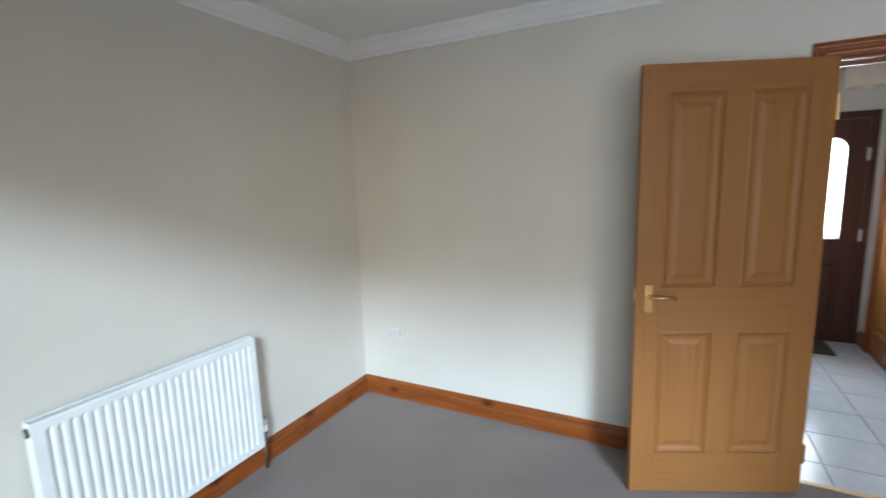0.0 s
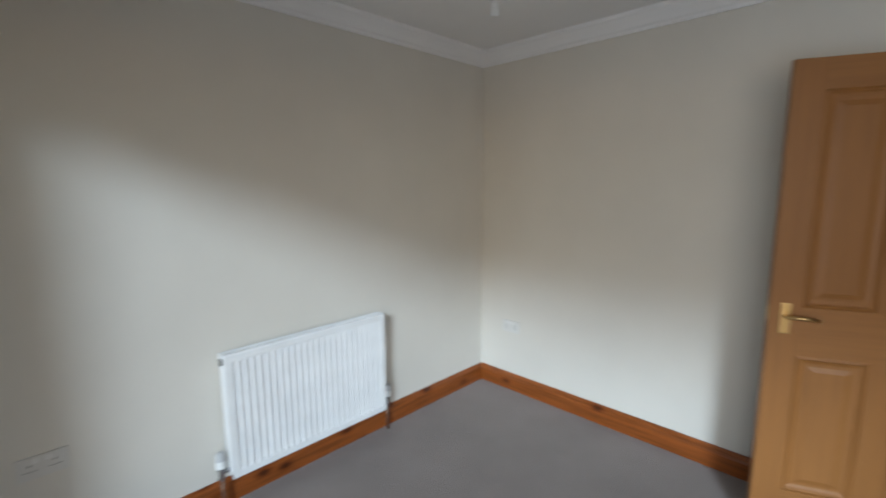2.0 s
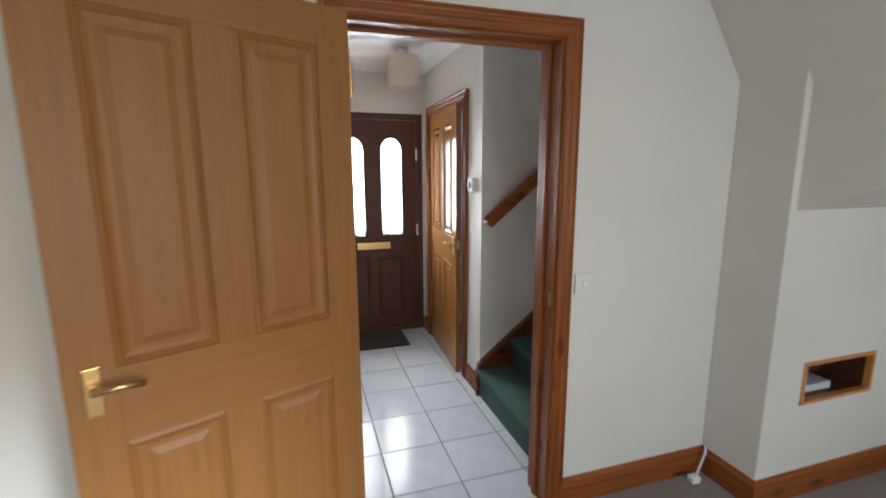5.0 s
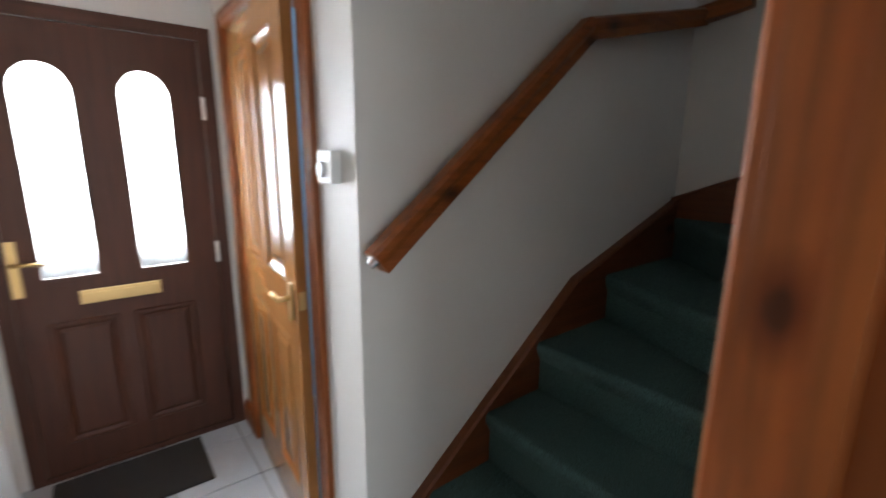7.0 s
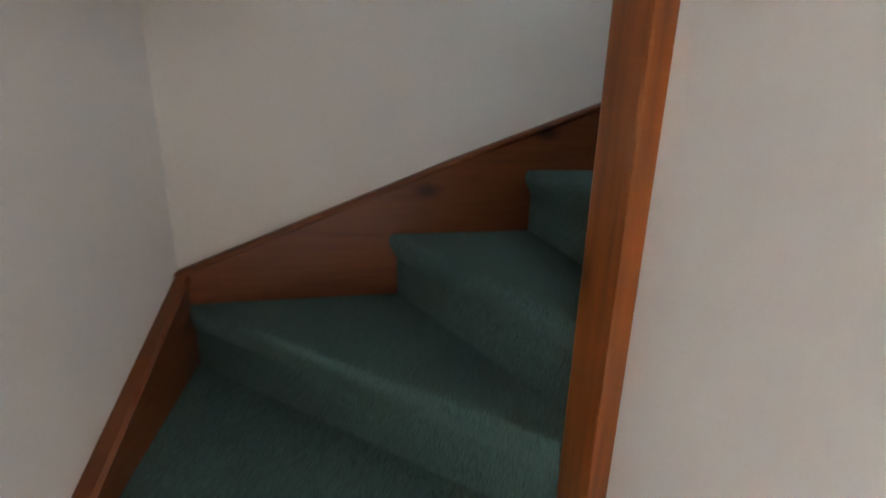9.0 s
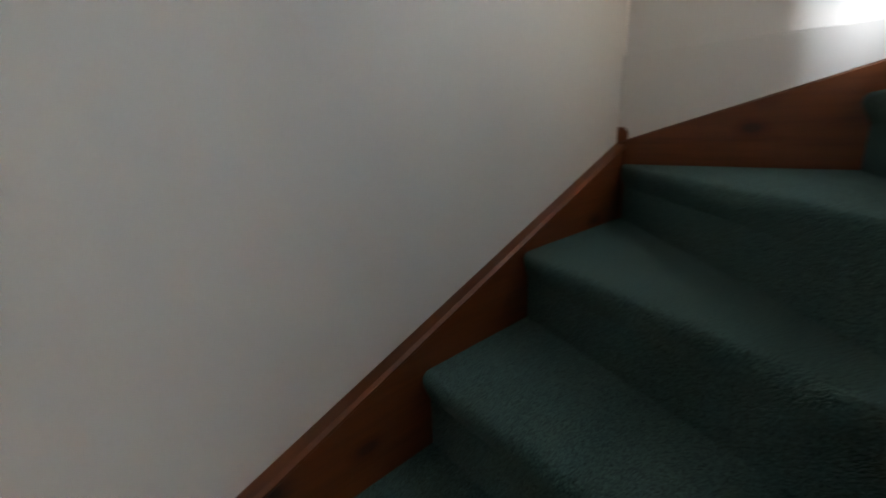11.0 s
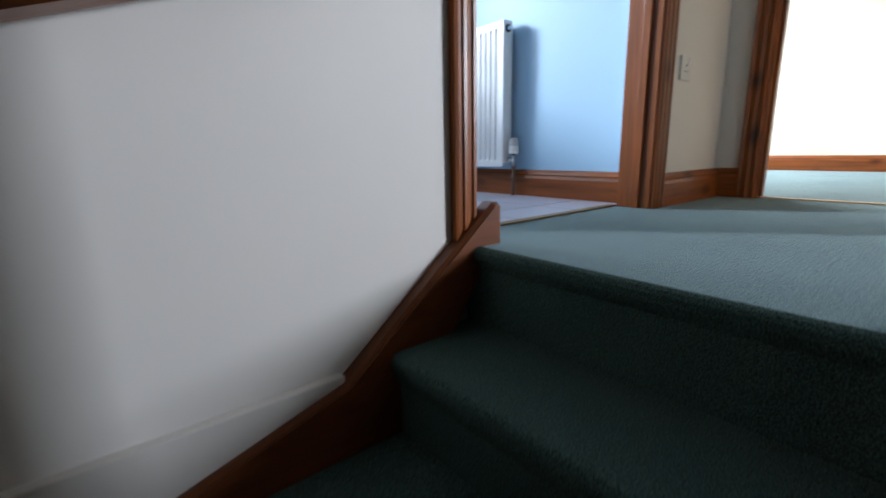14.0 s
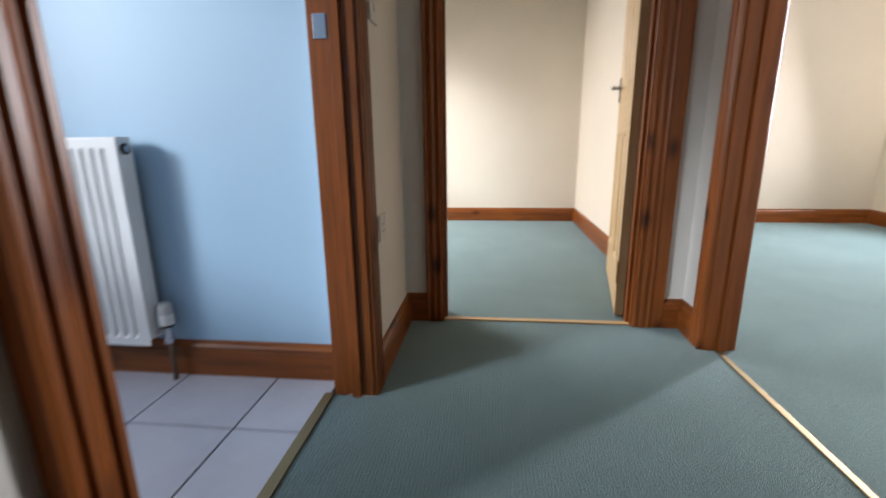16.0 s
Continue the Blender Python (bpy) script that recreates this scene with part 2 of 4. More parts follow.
def add_sweep(bm, profile, pts, side=None):
    """A profile (sideways, upwards) carried along a bent line."""
    pts = [Vector(p) for p in pts]
    rings = []
    for i, p in enumerate(pts):
        d0 = (p - pts[i - 1]).normalized() if i else (pts[1] - p).normalized()
        d1 = (pts[i + 1] - p).normalized() if i < len(pts) - 1 else d0
        d = (d0 + d1).normalized()
        s = Vector(side) if side else (d.cross(Vector((0, 0, 1))) if abs(d.z) < 0.95 else d.cross(Vector((0, 1, 0)))).normalized()
        u = s.cross(d).normalized()
        if u.z < 0 and abs(u.z) > 0.2:
            u = -u
        w = 1 / max(0.5, d.dot(d1))
        rings.append([bm.verts.new(p + s * a + u * (b * w)) for a, b in profile])
    n = len(profile)
    for r, q in zip(rings, rings[1:]):
        for i in range(n):
            bm.faces.new((r[i], r[(i + 1) % n], q[(i + 1) % n], q[i]))
    bm.faces.new(rings[0])
    bm.faces.new(rings[-1][::-1])


def ring(r, n=12):
    return [(r * math.cos(2 * math.pi * i / n), r * math.sin(2 * math.pi * i / n)) for i in range(n)]


def add_cyl(bm, p0, p1, r, n=16, r2=None):
    p0, p1 = Vector(p0), Vector(p1)
    d = (p1 - p0).normalized()
    s = d.orthogonal().normalized()
    u = d.cross(s)
    ends = []
    for p, q in ((p0, r), (p1, r if r2 is None else r2)):
        ends.append([bm.verts.new(p + s * a * q + u * b * q) for a, b in ring(1, n)])
    for i in range(n):
        bm.faces.new((ends[0][i], ends[0][(i + 1) % n], ends[1][(i + 1) % n], ends[1][i]))
    bm.faces.new(ends[0][::-1])
    bm.faces.new(ends[1])


def wall(name, axis, face, back, u0, u1, z0, z1, mat, holes=(), label="plain painted plaster wall"):
    """A wall across axis 0 (x) or 1 (y), between face and back, with openings (u0, u1, z0, z1) right through it."""
    us = sorted({u0, u1, *[h[0] for h in holes], *[h[1] for h in holes]})
    zs = sorted({z0, z1, *[h[2] for h in holes], *[h[3] for h in holes]})
    bm = bmesh.new()
    for ua, ub in zip(us, us[1:]):
        run = None
        for za, zb in zip(zs, zs[1:]):
            solid = not any(h[0] <= ua and ub <= h[1] and h[2] <= za and zb <= h[3] for h in holes)
            if solid:
                run = (run[0], zb) if run else (za, zb)
            if run and (not solid or zb == z1):
                a, b = ((face, ua, run[0]), (back, ub, run[1])) if axis == 0 else ((ua, face, run[0]), (ub, back, run[1]))
                add_box(bm, a, b)
                run = None
    bmesh.ops.remove_doubles(bm, verts=bm.verts, dist=1e-5)
    return tagged(finish(name, bm, mat), label, "wall", kind="structure")


def slab(name, a, b, mat, label, category):
    return tagged(finish(name, box(a, b), mat), label, category, kind="structure")


# ---- the structure: ground floor ----
R = 0.19                                  # one riser
UP = 14 * R                               # the upper floor
CE, TOP = 2.40, 5.02                      # lower and upper ceilings
EX, NY, SY = 5.118, 1.04, -1.41           # stairwell's outer walls
IX = 4.315                                # stair's inner line
HX0, HX1, HY = 2.47, 3.44, 2.41           # hall
DX0, DX1, DH = 2.53, 3.33, 1.955          # door from living room to hall
WT = 0.15                                 # thickness of the wall between living room and hall
LY = -3.2                                 # window wall of the living room

slab("floor", (-0.1, LY - 0.12, -0.06), (EX + 0.1, 0.05, 0.0), BEIGE, "worn taupe fitted carpet over the whole room", "carpet")
wall("wall_west", 0, 0.0, -0.12, LY - 0.12, 0.11, 0, CE + 0.02, CREAM)
wall("wall_north", 1, 0.0, WT, 0.0, 4.285, 0, UP - 0.03, CREAM, [(DX0 - 0.03, DX1 + 0.03, 0, DH + 0.03)])
wall("wall_under_stairs", 1, 0.0, WT, 4.285, EX, 0, 1.25, CREAM)
wall("wall_south", 1, LY, LY - 0.12, 0.0, EX, 0, CE + 0.02, CREAM, [(0.58, 4.5, 0.3, 2.1)])
wall("wall_east", 0, EX, EX + 0.12, LY - 0.12, NY + 0.12, 0, TOP + 0.02, CREAM)
slab("ceiling", (-0.1, LY - 0.1, CE), (3.838, -0.001, CE + 0.05), CEIL, "white painted ceiling with faint texture", "ceiling")
slab("ceiling_by_window", (3.838, LY - 0.1, CE), (EX, -1.56, CE + 0.1), CEIL, "white painted ceiling with faint texture", "ceiling")

# the underside of the stairs, boxed in over the room's corner
bm = bmesh.new()
add_plate(bm, [(3.832, CE + 0.02), (4.25, 1.80), (4.29, 1.84), (3.88, CE + 0.03)], 1, -1.56, -0.002)
finish("stair_soffit", bm, CREAM)
tagged(bpy.data.objects["stair_soffit"], "sloping plastered underside of the stairs", "soffit", kind="structure")
bm = bmesh.new()
add_plate(bm, [(-0.275, 1.318), (-1.56, 1.787), (-1.56, 1.9), (-0.275, 1.9)], 0, 4.25, 4.30)
add_plate(bm, [(-0.275, 1.318), (-1.56, 1.787), (-1.56, 1.82), (-0.275, 1.353)], 0, 4.30, EX - 0.002)
add_plate(bm, [(3.87, CE), (4.25, 1.80), (4.27, 1.69), (EX - 0.002, 1.765), (EX - 0.002, CE)], 1, -1.58, -1.56)
tagged(finish("stair_boxing", bm, CREAM), "plastered boxing under the turning stairs", "boxing", kind="structure")

# boxed pier with a niche
bm = bmesh.new()
P0, P1, PY = 4.215, EX - 0.003, -0.275
NX0, NX1, NZ0, NZ1 = 4.425, 4.885, 0.452, 0.650
for xa, xb, za, zb in ((P0, 4.30, 0, 1.86), (4.30, NX0, 0, 1.33), (NX1, P1, 0, 1.33), (NX0, NX1, 0, NZ0), (NX0, NX1, NZ1, 1.33)):
    add_box(bm, (xa, PY, za), (xb, PY + 0.04, zb))
add_box(bm, (P0, PY + 0.04, 0), (P0 + 0.04, -0.002, 1.86))
tagged(finish("pier", bm, CREAM), "plastered pier boxed in under the stairs", "pier", kind="structure")
niche = base("wall_niche", pose((NX0 + NX1) / 2, PY, NZ0), "open niche with a pine frame and papers inside", "niche")
inv = niche.matrix_world.inverted()


def local(bm, inv):
    bmesh.ops.transform(bm, matrix=inv, verts=bm.verts)
    return bm


bm = bmesh.new()
for a, b in (((NX0, PY - 0.008, NZ0), (NX1, PY + 0.02, NZ0 + 0.016)), ((NX0, PY - 0.008, NZ1 - 0.016), (NX1, PY + 0.02, NZ1)),
             ((NX0, PY - 0.008, NZ0 + 0.016), (NX0 + 0.016, PY + 0.02, NZ1 - 0.016)), ((NX1 - 0.016, PY - 0.008, NZ0 + 0.016), (NX1, PY + 0.02, NZ1 - 0.016))):
    add_box(bm, a, b, 0.002)
part("frame", local(bm, inv), PINE_LIGHT[0], niche)
# these sides and the back are coloured dark for the shade inside the niche
bm = bmesh.new()
for a, b in (((NX0, PY + 0.02, NZ0), (NX1, PY + 0.2, NZ0 + 0.014)), ((NX0, PY + 0.02, NZ1 - 0.014), (NX1, PY + 0.2, NZ1)),
             ((NX0, PY + 0.02, NZ0 + 0.014), (NX0 + 0.014, PY + 0.2, NZ1 - 0.014)), ((NX1 - 0.014, PY + 0.02, NZ0 + 0.014), (NX1, PY + 0.2, NZ1 - 0.014))):
    add_box(bm, a, b)
part("shade_liner", local(bm, inv), DARK[0], niche, "inside of the niche, coloured dark brown for its shade")
part("back", local(box((NX0, PY + 0.2, NZ0), (NX1, PY + 0.21, NZ1)), inv), DARK[0], niche)
book = tagged(finish("papers", box((4.45, PY + 0.05, NZ0 + 0.016), (4.70, PY + 0.18, NZ0 + 0.05), 0.004), PAPER), "stack of grey papers lying in the niche", "papers")
hole = base("vent_hole", pose(4.945, PY, 1.05), "round flue hole in the pier, its shade a black disc", "vent")
# no real hole: a flat black disc gives the shade inside it
bm = bmesh.new()
add_cyl(bm, (0, -0.002, 0), (0, 0.003, 0), 0.046, 24)
part("opening", bm, BLACK, hole)
bm = bmesh.new()
add_sweep(bm, ring(0.004, 6), [(0.046 * math.cos(a), -0.002, 0.046 * math.sin(a)) for a in [2 * math.pi * i / 24 for i in range(25)]])
part("rim", bm, plain("grey_rim", (0.2, 0.2, 0.19), 0.5), hole)

# hall
slab("hall_floor", (HX0 - 0.1, 0.05, -0.06), (EX, HY + 0.12, -0.004), GROUT, "glossy white square floor tiles with grey joints", "floor")
KD0, KD1 = 0.42, 1.215                    # doorway from hall to kitchen
wall("hall_wall_west", 0, HX0, HX0 - 0.12, WT, HY + 0.12, 0, CE, HALL_CREAM, [(KD0 - 0.025, KD1 + 0.025, 0, 1.955)])
slab("kitchen_floor", (0.0, WT, -0.06), (HX0 - 0.1, HY + 0.12, -0.004), GROUT, "grey square floor tiles of the kitchen", "floor")
# the opening is added for the kitchen's fill lamp
wall("kitchen_wall_north", 1, HY, HY + 0.12, 0.0, HX0 - 0.12, 0, CE, HALL_CREAM, [(0.5, 1.5, 1.0, 2.05)])
wall("kitchen_wall_west", 0, 0.0, -0.12, WT, HY + 0.12, 0, CE, HALL_CREAM)
slab("kitchen_ceiling", (-0.1, WT, CE), (HX0, HY + 0.12, CE + 0.1), CEIL, "white painted kitchen ceiling", "ceiling")
wall("hall_wall_north", 1, HY, HY + 0.12, HX0, HX1 + 0.3, 0, CE, HALL_CREAM, [(2.555, 3.42, -0.0, 1.968)])
SD0, SD1 = 1.325, 2.205
wall("hall_wall_east", 0, HX1, HX1 + 0.11, NY + 0.1, HY, 0, CE, HALL_CREAM, [(SD0, SD1, 0, 1.95)])
wall("stair_wall_north", 1, NY, NY + 0.1, HX1, EX, 0, TOP + 0.02, HALL_CREAM)
wall("stair_wall_inner", 1, 0.19, WT + 0.002, 3.45, 4.29, 0, UP, HALL_CREAM)
slab("hall_ceiling", (HX0, WT, 2.30), (HX1, HY, UP - 0.03), CEIL, "white painted hall ceiling", "ceiling")
wall("closet_wall", 0, 4.5, 4.6, NY + 0.1, HY + 0.12, 0, CE, BLUE, label="blue painted wall of a small room")
# this unseen opening is added to let light onto the blue walls
wall("closet_wall_north", 1, HY, HY + 0.12, 3.75, 4.5, 0, CE, BLUE, [(4.0, 4.35, 1.2, 2.0)], label="blue painted wall of a small room")
slab("closet_ceiling", (HX1 + 0.11, NY + 0.1, CE), (4.6, HY + 0.12, CE + 0.1), CEIL, "white ceiling of a small room", "ceiling")

# ---- the structure: upper floor ----
LX, LN, BW = 2.32, -0.25, -0.20           # landing west wall, landing north wall, bedrooms' far wall
BA0, BA1, BX, BSY = 2.945, 3.82, 2.85, -3.3   # bathroom door, bathroom west wall, bathroom window wall
B20, B21 = -1.247, -0.454                 # bedroom door
D30, D31 = 2.535, 3.36                     # front bedroom door
DZ = UP + 1.96
slab("landing_floor", (LX, SY, UP - 0.25), (3.842, -0.102, UP), CARPET_LIT, "teal green fitted carpet on the landing, coloured as lit", "carpet")
slab("bedroom_floor", (BW, -3.0, UP - 0.2), (LX, -0.2, UP), CARPET_LIT, "teal green fitted bedroom carpet, coloured as lit", "carpet")
slab("front_bedroom_floor", (BW, -0.102, UP - 0.2), (3.44, 2.45, UP), CARPET_LIT, "teal green fitted bedroom carpet, coloured as lit", "carpet")
slab("bathroom_floor", (BX, BSY, UP - 0.2), (EX, SY - 0.12, UP - 0.005), BGROUT, "pale lilac square floor tiles with dark joints", "floor")
wall("landing_wall_south", 1, SY, SY - 0.12, BX - 0.5, EX, UP, TOP + 0.02, HALL_CREAM, [(BA0 - 0.025, BA1 + 0.025, UP, DZ)])
bm = bmesh.new()
add_plate(bm, [(3.90, UP), (3.90, CE + 0.02), (4.28, 1.86), (EX, 1.9), (EX, UP)], 1, SY, SY - 0.11)
tagged(finish("stair_wall_south", bm, HALL_CREAM), "plain plaster wall beside the upper flight", "wall", kind="structure")
wall("landing_wall_west", 0, LX, LX - 0.1, SY - 0.12, LN + 0.1, UP, TOP, HALL_CREAM, [(B20 - 0.025, B21 + 0.025, UP, DZ)])
wall("landing_wall_north", 1, LN, LN + 0.1, LX, 3.54, UP, TOP, HALL_CREAM, [(D30 - 0.025, D31 + 0.025, UP, DZ)])
wall("stairwell_wall_west", 0, 3.54, 3.44, LN + 0.1, NY, UP - 0.02, TOP, HALL_CREAM)
wall("bedroom_wall_west", 0, BW, BW - 0.12, -3.12, 2.57, UP, TOP, BED_CREAM)
wall("bedroom_wall_north", 1, -0.245, -0.2, BW, LX - 0.1, UP, TOP, BED_CREAM)
wall("bedroom_wall_south", 1, -3.0, -3.12, BW, BX, UP, TOP, BED_CREAM, [(-0.1, 1.35, UP + 0.9, UP + 2.1)])
wall("front_bedroom_wall_north", 1, 2.35, 2.47, BW, 3.54, UP, TOP, BED_CREAM, [(0.12, 0.72, UP + 0.65, UP + 2.1)])
wall("front_bedroom_wall_south", 1, -0.10, -0.2, BW, LX - 0.1, UP, TOP, BED_CREAM)
wall("front_bedroom_wall_east", 0, 3.44, 3.43, -0.1, 2.35, UP, TOP, BED_CREAM)
wall("bathroom_wall_west", 0, BX, LX - 0.1 + 0.3, BSY, SY - 0.12, UP, TOP, BLUE, label="pale blue painted bathroom wall")
wall("bathroom_wall_south", 1, BSY, BSY - 0.12, BX, EX, UP, TOP, BLUE, [(3.45, 4.55, UP + 0.9, UP + 2.1)], label="pale blue painted bathroom wall")
wall("bathroom_wall_east", 0, EX - 0.02, EX, BSY, SY - 0.12, UP, TOP, BLUE, label="pale blue painted bathroom wall")
slab("upper_ceiling", (BW - 0.12, -3.42, TOP), (EX + 0.12, 2.57, TOP + 0.1), CEIL, "white painted upper ceiling", "ceiling")
# low ledge where the wall thickens beside the upper flight
bm = bmesh.new()
add_box(bm, (4.20, SY, 1.9), (EX - 0.001, SY + 0.022, 2.447), 0.004)
tagged(finish("wall_ledge", bm, HALL_CREAM), "painted ledge where the plaster thickens above the stair string", "ledge", kind="structure")

# ---- timber trim ----
SKIRT = [(0, 0), (0.018, 0), (0.018, 0.085), (0.014, 0.098), (0.015, 0.104), (0.008, 0.114), (0.006, 0.122), (0, 0.125)]
COVE = [(0, 0), (0.012, 0), (0.016, 0.012), (0.03, 0.022), (0.045, 0.045), (0.062, 0.065), (0.075, 0.075), (0.08, 0.092), (0, 0.092)]


def run_object(name, profile, p0, p1, side, mats, label, category, m0=0.0, m1=0.0):
    bm = bmesh.new()
    add_run(bm, profile, p0, p1, side, (0, 0, 1), m0, m1)
    ax = 0 if abs(p1[0] - p0[0]) > abs(p1[1] - p0[1]) else 1
    mat = mats[ax] if isinstance(mats, list) else mats
    return tagged(finish(name, bm, mat), label, category, kind="structure")


def skirting(p0, p1, side, m0=0.0, m1=0.0, mats=None):
    run_object("baseboard", SKIRT, p0, p1, side, mats or PINE, "orange-stained pine skirting board with knots", "skirting", m0, m1)


skirting((0, LY, 0), (0, 0, 0), (1, 0, 0), 0, -1)
skirting((0, 0, 0), (DX0 - 0.075, 0, 0), (0, -1, 0), 1, 0)
skirting((DX1 + 0.075, 0, 0), (P0, 0, 0), (0, -1, 0), 0, -1)
skirting((P0, 0, 0), (P0, PY, 0), (-1, 0, 0), 1, 1)
skirting((P0, PY, 0), (EX, PY, 0), (0, -1, 0), -1, -1)
skirting((EX, PY, 0), (EX, LY, 0), (-1, 0, 0), 1, 0)
skirting((HX0, KD1 + 0.075, 0), (HX0, HY, 0), (1, 0, 0))
skirting((0, HY, 0), (HX0 - 0.12, HY, 0), (0, -1, 0))
skirting((HX1, NY, 0), (HX1, SD0 - 0.065, 0), (-1, 0, 0))
skirting((HX1, SD1 + 0.065, 0), (HX1, HY, 0), (-1, 0, 0))
skirting((LX, SY, UP), (BA0 - 0.07, SY, UP), (0, 1, 0), 1, 0)
skirting((LX, SY, UP), (LX, B20 - 0.07, UP), (1, 0, 0), 1, 0)
skirting((LX, LN, UP), (D30 - 0.07, LN, UP), (0, -1, 0), 0, 0)
skirting((BX, BSY, UP), (BX, SY - 0.12, UP), (1, 0, 0))
skirting((BW, -3.0, UP), (BW, -0.245, UP), (1, 0, 0), 0, -1)
skirting((BW, -0.245, UP), (LX - 0.1, -0.245, UP), (0, -1, 0), 1, 0)
skirting((BW, -0.1, UP), (BW, 2.35, UP), (1, 0, 0), 0, -1)
skirting((BW, 2.35, UP), (3.44, 2.35, UP), (0, -1, 0), 1, 0)
run_object("cornice", COVE, (0, LY, CE - 0.092), (0, 0, CE - 0.092), (1, 0, 0), CEIL, "white moulded plaster cornice", "cornice", 0, -1)
run_object("cornice", COVE, (0, 0, CE - 0.092), (3.90, 0, CE - 0.092), (0, -1, 0), CEIL, "white moulded plaster cornice", "cornice", 1, -0.6)
run_object("cornice", COVE, (0, LY, CE - 0.092), (EX, LY, CE - 0.092), (0, 1, 0), CEIL, "white moulded plaster cornice", "cornice")

ARCH = [(0, 0), (0, 0.014), (0.006, 0.020), (0.014, 0.020), (0.018, 0.015), (0.026, 0.016), (0.034, 0.021), (0.044, 0.021), (0.048, 0.016),
        (0.056, 0.017), (0.062, 0.022), (0.070, 0.020), (0.070, 0)]


def door_trim(name, axis, face, back, u0, u1, z0, h, sides, label, mats=None):
    """The lining of an opening with its stops, and moulded architraves on the chosen sides (-1 the low side of the wall, 1 the high)."""
    mats = mats or PINE
    ob = base(name, Matrix.Identity(4), label, "door frame")
    ob["kind"] = "structure"
    lo, hi = min(face, back), max(face, back)

    def q(u, v, z):
        return (v, u, z) if axis == 0 else (u, v, z)
    for nm, a, b, ax in (("jamb", (u0 - 0.024, lo - 0.003, z0), (u0, hi + 0.003, z0 + h), 2), ("jamb", (u1, lo - 0.003, z0), (u1 + 0.024, hi + 0.003, z0 + h), 2),
                         ("head", (u0 - 0.024, lo - 0.003, z0 + h), (u1 + 0.024, hi + 0.003, z0 + h + 0.024), 1 - axis)):
        part(nm, box(q(*a), q(*b), 0.002), mats[ax], ob)
    mid = (lo + hi) / 2 + 0.012
    for a, b, ax in (((u0, mid - 0.014, z0), (u0 + 0.012, mid + 0.014, z0 + h), 2), ((u1 - 0.012, mid - 0.014, z0), (u1, mid + 0.014, z0 + h), 2),
                     ((u0 + 0.012, mid - 0.014, z0 + h - 0.012), (u1 - 0.012, mid + 0.014, z0 + h), 1 - axis)):
        part("stop", box(q(*a), q(*b), 0.0015), mats[ax], ob)
    for s in sides:
        v = lo if s < 0 else hi
        out = q(0, s, 0)
        e = 0.006
        for u, d in ((u0 - e, -1), (u1 + e, 1)):
            bm = bmesh.new()
            add_run(bm, ARCH, q(u, v, z0), q(u, v, z0 + h + e), q(d, 0, 0), out, 0, 1)
            part("architrave", bm, mats[2], ob)
        bm = bmesh.new()
        add_run(bm, ARCH, q(u0 - e, v, z0 + h + e), q(u1 + e, v, z0 + h + e), (0, 0, 1), out, -1, 1)
        part("head_architrave", bm, mats[1 - axis], ob)
    return ob


door_trim("door_1", 1, 0.0, WT, DX0, DX1, 0, DH, (-1, 1), "orange pine door frame with grooved architrave, knotty")
door_trim("door_6", 0, HX0, HX0 - 0.12, KD0, KD1, 0, 1.93, (1,), "dark orange pine frame of the kitchen doorway")
door_trim("door_2", 0, HX1, HX1 + 0.11, SD0 + 0.025, SD1 - 0.025, 0, 1.925, (-1,), "orange pine frame round the hall's side door")
door_trim("door_3", 1, SY, SY - 0.12, BA0, BA1, UP, 1.935, (1,), "orange pine door frame of the blue bathroom", PINE)
door_trim("door_4", 0, LX, LX - 0.1, B20, B21, UP, 1.935, (1, -1), "orange pine bedroom door frame with grooved architrave")
door_trim("door_5", 1, LN, LN + 0.1, D30, D31, UP, 1.935, (-1, 1), "orange pine frame of the front bedroom doorway")
for nm, a, b, m in (("threshold_strip", (BA0, -1.565, UP), (BA1, -1.535, UP + 0.006), DULL_BRASS), ("threshold_strip", (2.29, B20, UP), (2.318, B21, UP + 0.006), PALE[1]),
                    ("threshold_strip", (D30, -0.211, UP), (D31, -0.191, UP + 0.005), DULL_BRASS), ("threshold_strip", (DX0, 0.035, 0), (DX1, 0.065, 0.006), PALE[0])):
    tagged(finish(nm, box(a, b, 0.002), m), "thin metal threshold strip at the carpet's edge", "threshold strip")
slab("landing_sill", (BA0, SY - 0.125, UP - 0.1), (BA1, SY, UP - 0.001), CARPET_LIT, "teal carpet, coloured as lit, running into the bathroom doorway", "carpet")
slab("bedroom_sill", (LX - 0.1, B20, UP - 0.1), (LX, B21, UP - 0.002), CARPET_LIT, "teal carpet, coloured as lit, in the bedroom doorway", "carpet")
# a plain board fills the wall beside the bedroom door's architrave, with a stub of skirting in the corner
tagged(finish("trim", box((LX, B21 + 0.0765, UP), (LX + 0.016, B21 + 0.125, UP + 2.0), 0.002), PINE[2]), "plain dark-stained pine board beside the door frame", "trim", kind="structure")
skirting((LX, B21 + 0.126, UP), (LX, LN, UP), (1, 0, 0), 0, -1)
# ---- doors ----


def lever(parent, x, y, z, out, way, mat, plate=0.125):
    """A lever handle on a back plate; out and way are the signs of y and x."""
    bm = box((x - 0.017, y, z - plate * 0.6), (x + 0.017, y + out * 0.008, z + plate * 0.4), 0.003)
    h = part("handle", bm, mat, parent, "shiny metal lever handle on a plate")
    bm = bmesh.new()
    add_cyl(bm, (x, y + out * 0.006, z), (x, y + out * 0.045, z), 0.009)
    add_sweep(bm, ring(0.008, 10), [(x, y + out * 0.042, z), (x + way * 0.05, y + out * 0.046, z + 0.002), (x + way * 0.1, y + out * 0.043, z - 0.004)])
    part("lever", bm, mat, h, smooth=True)


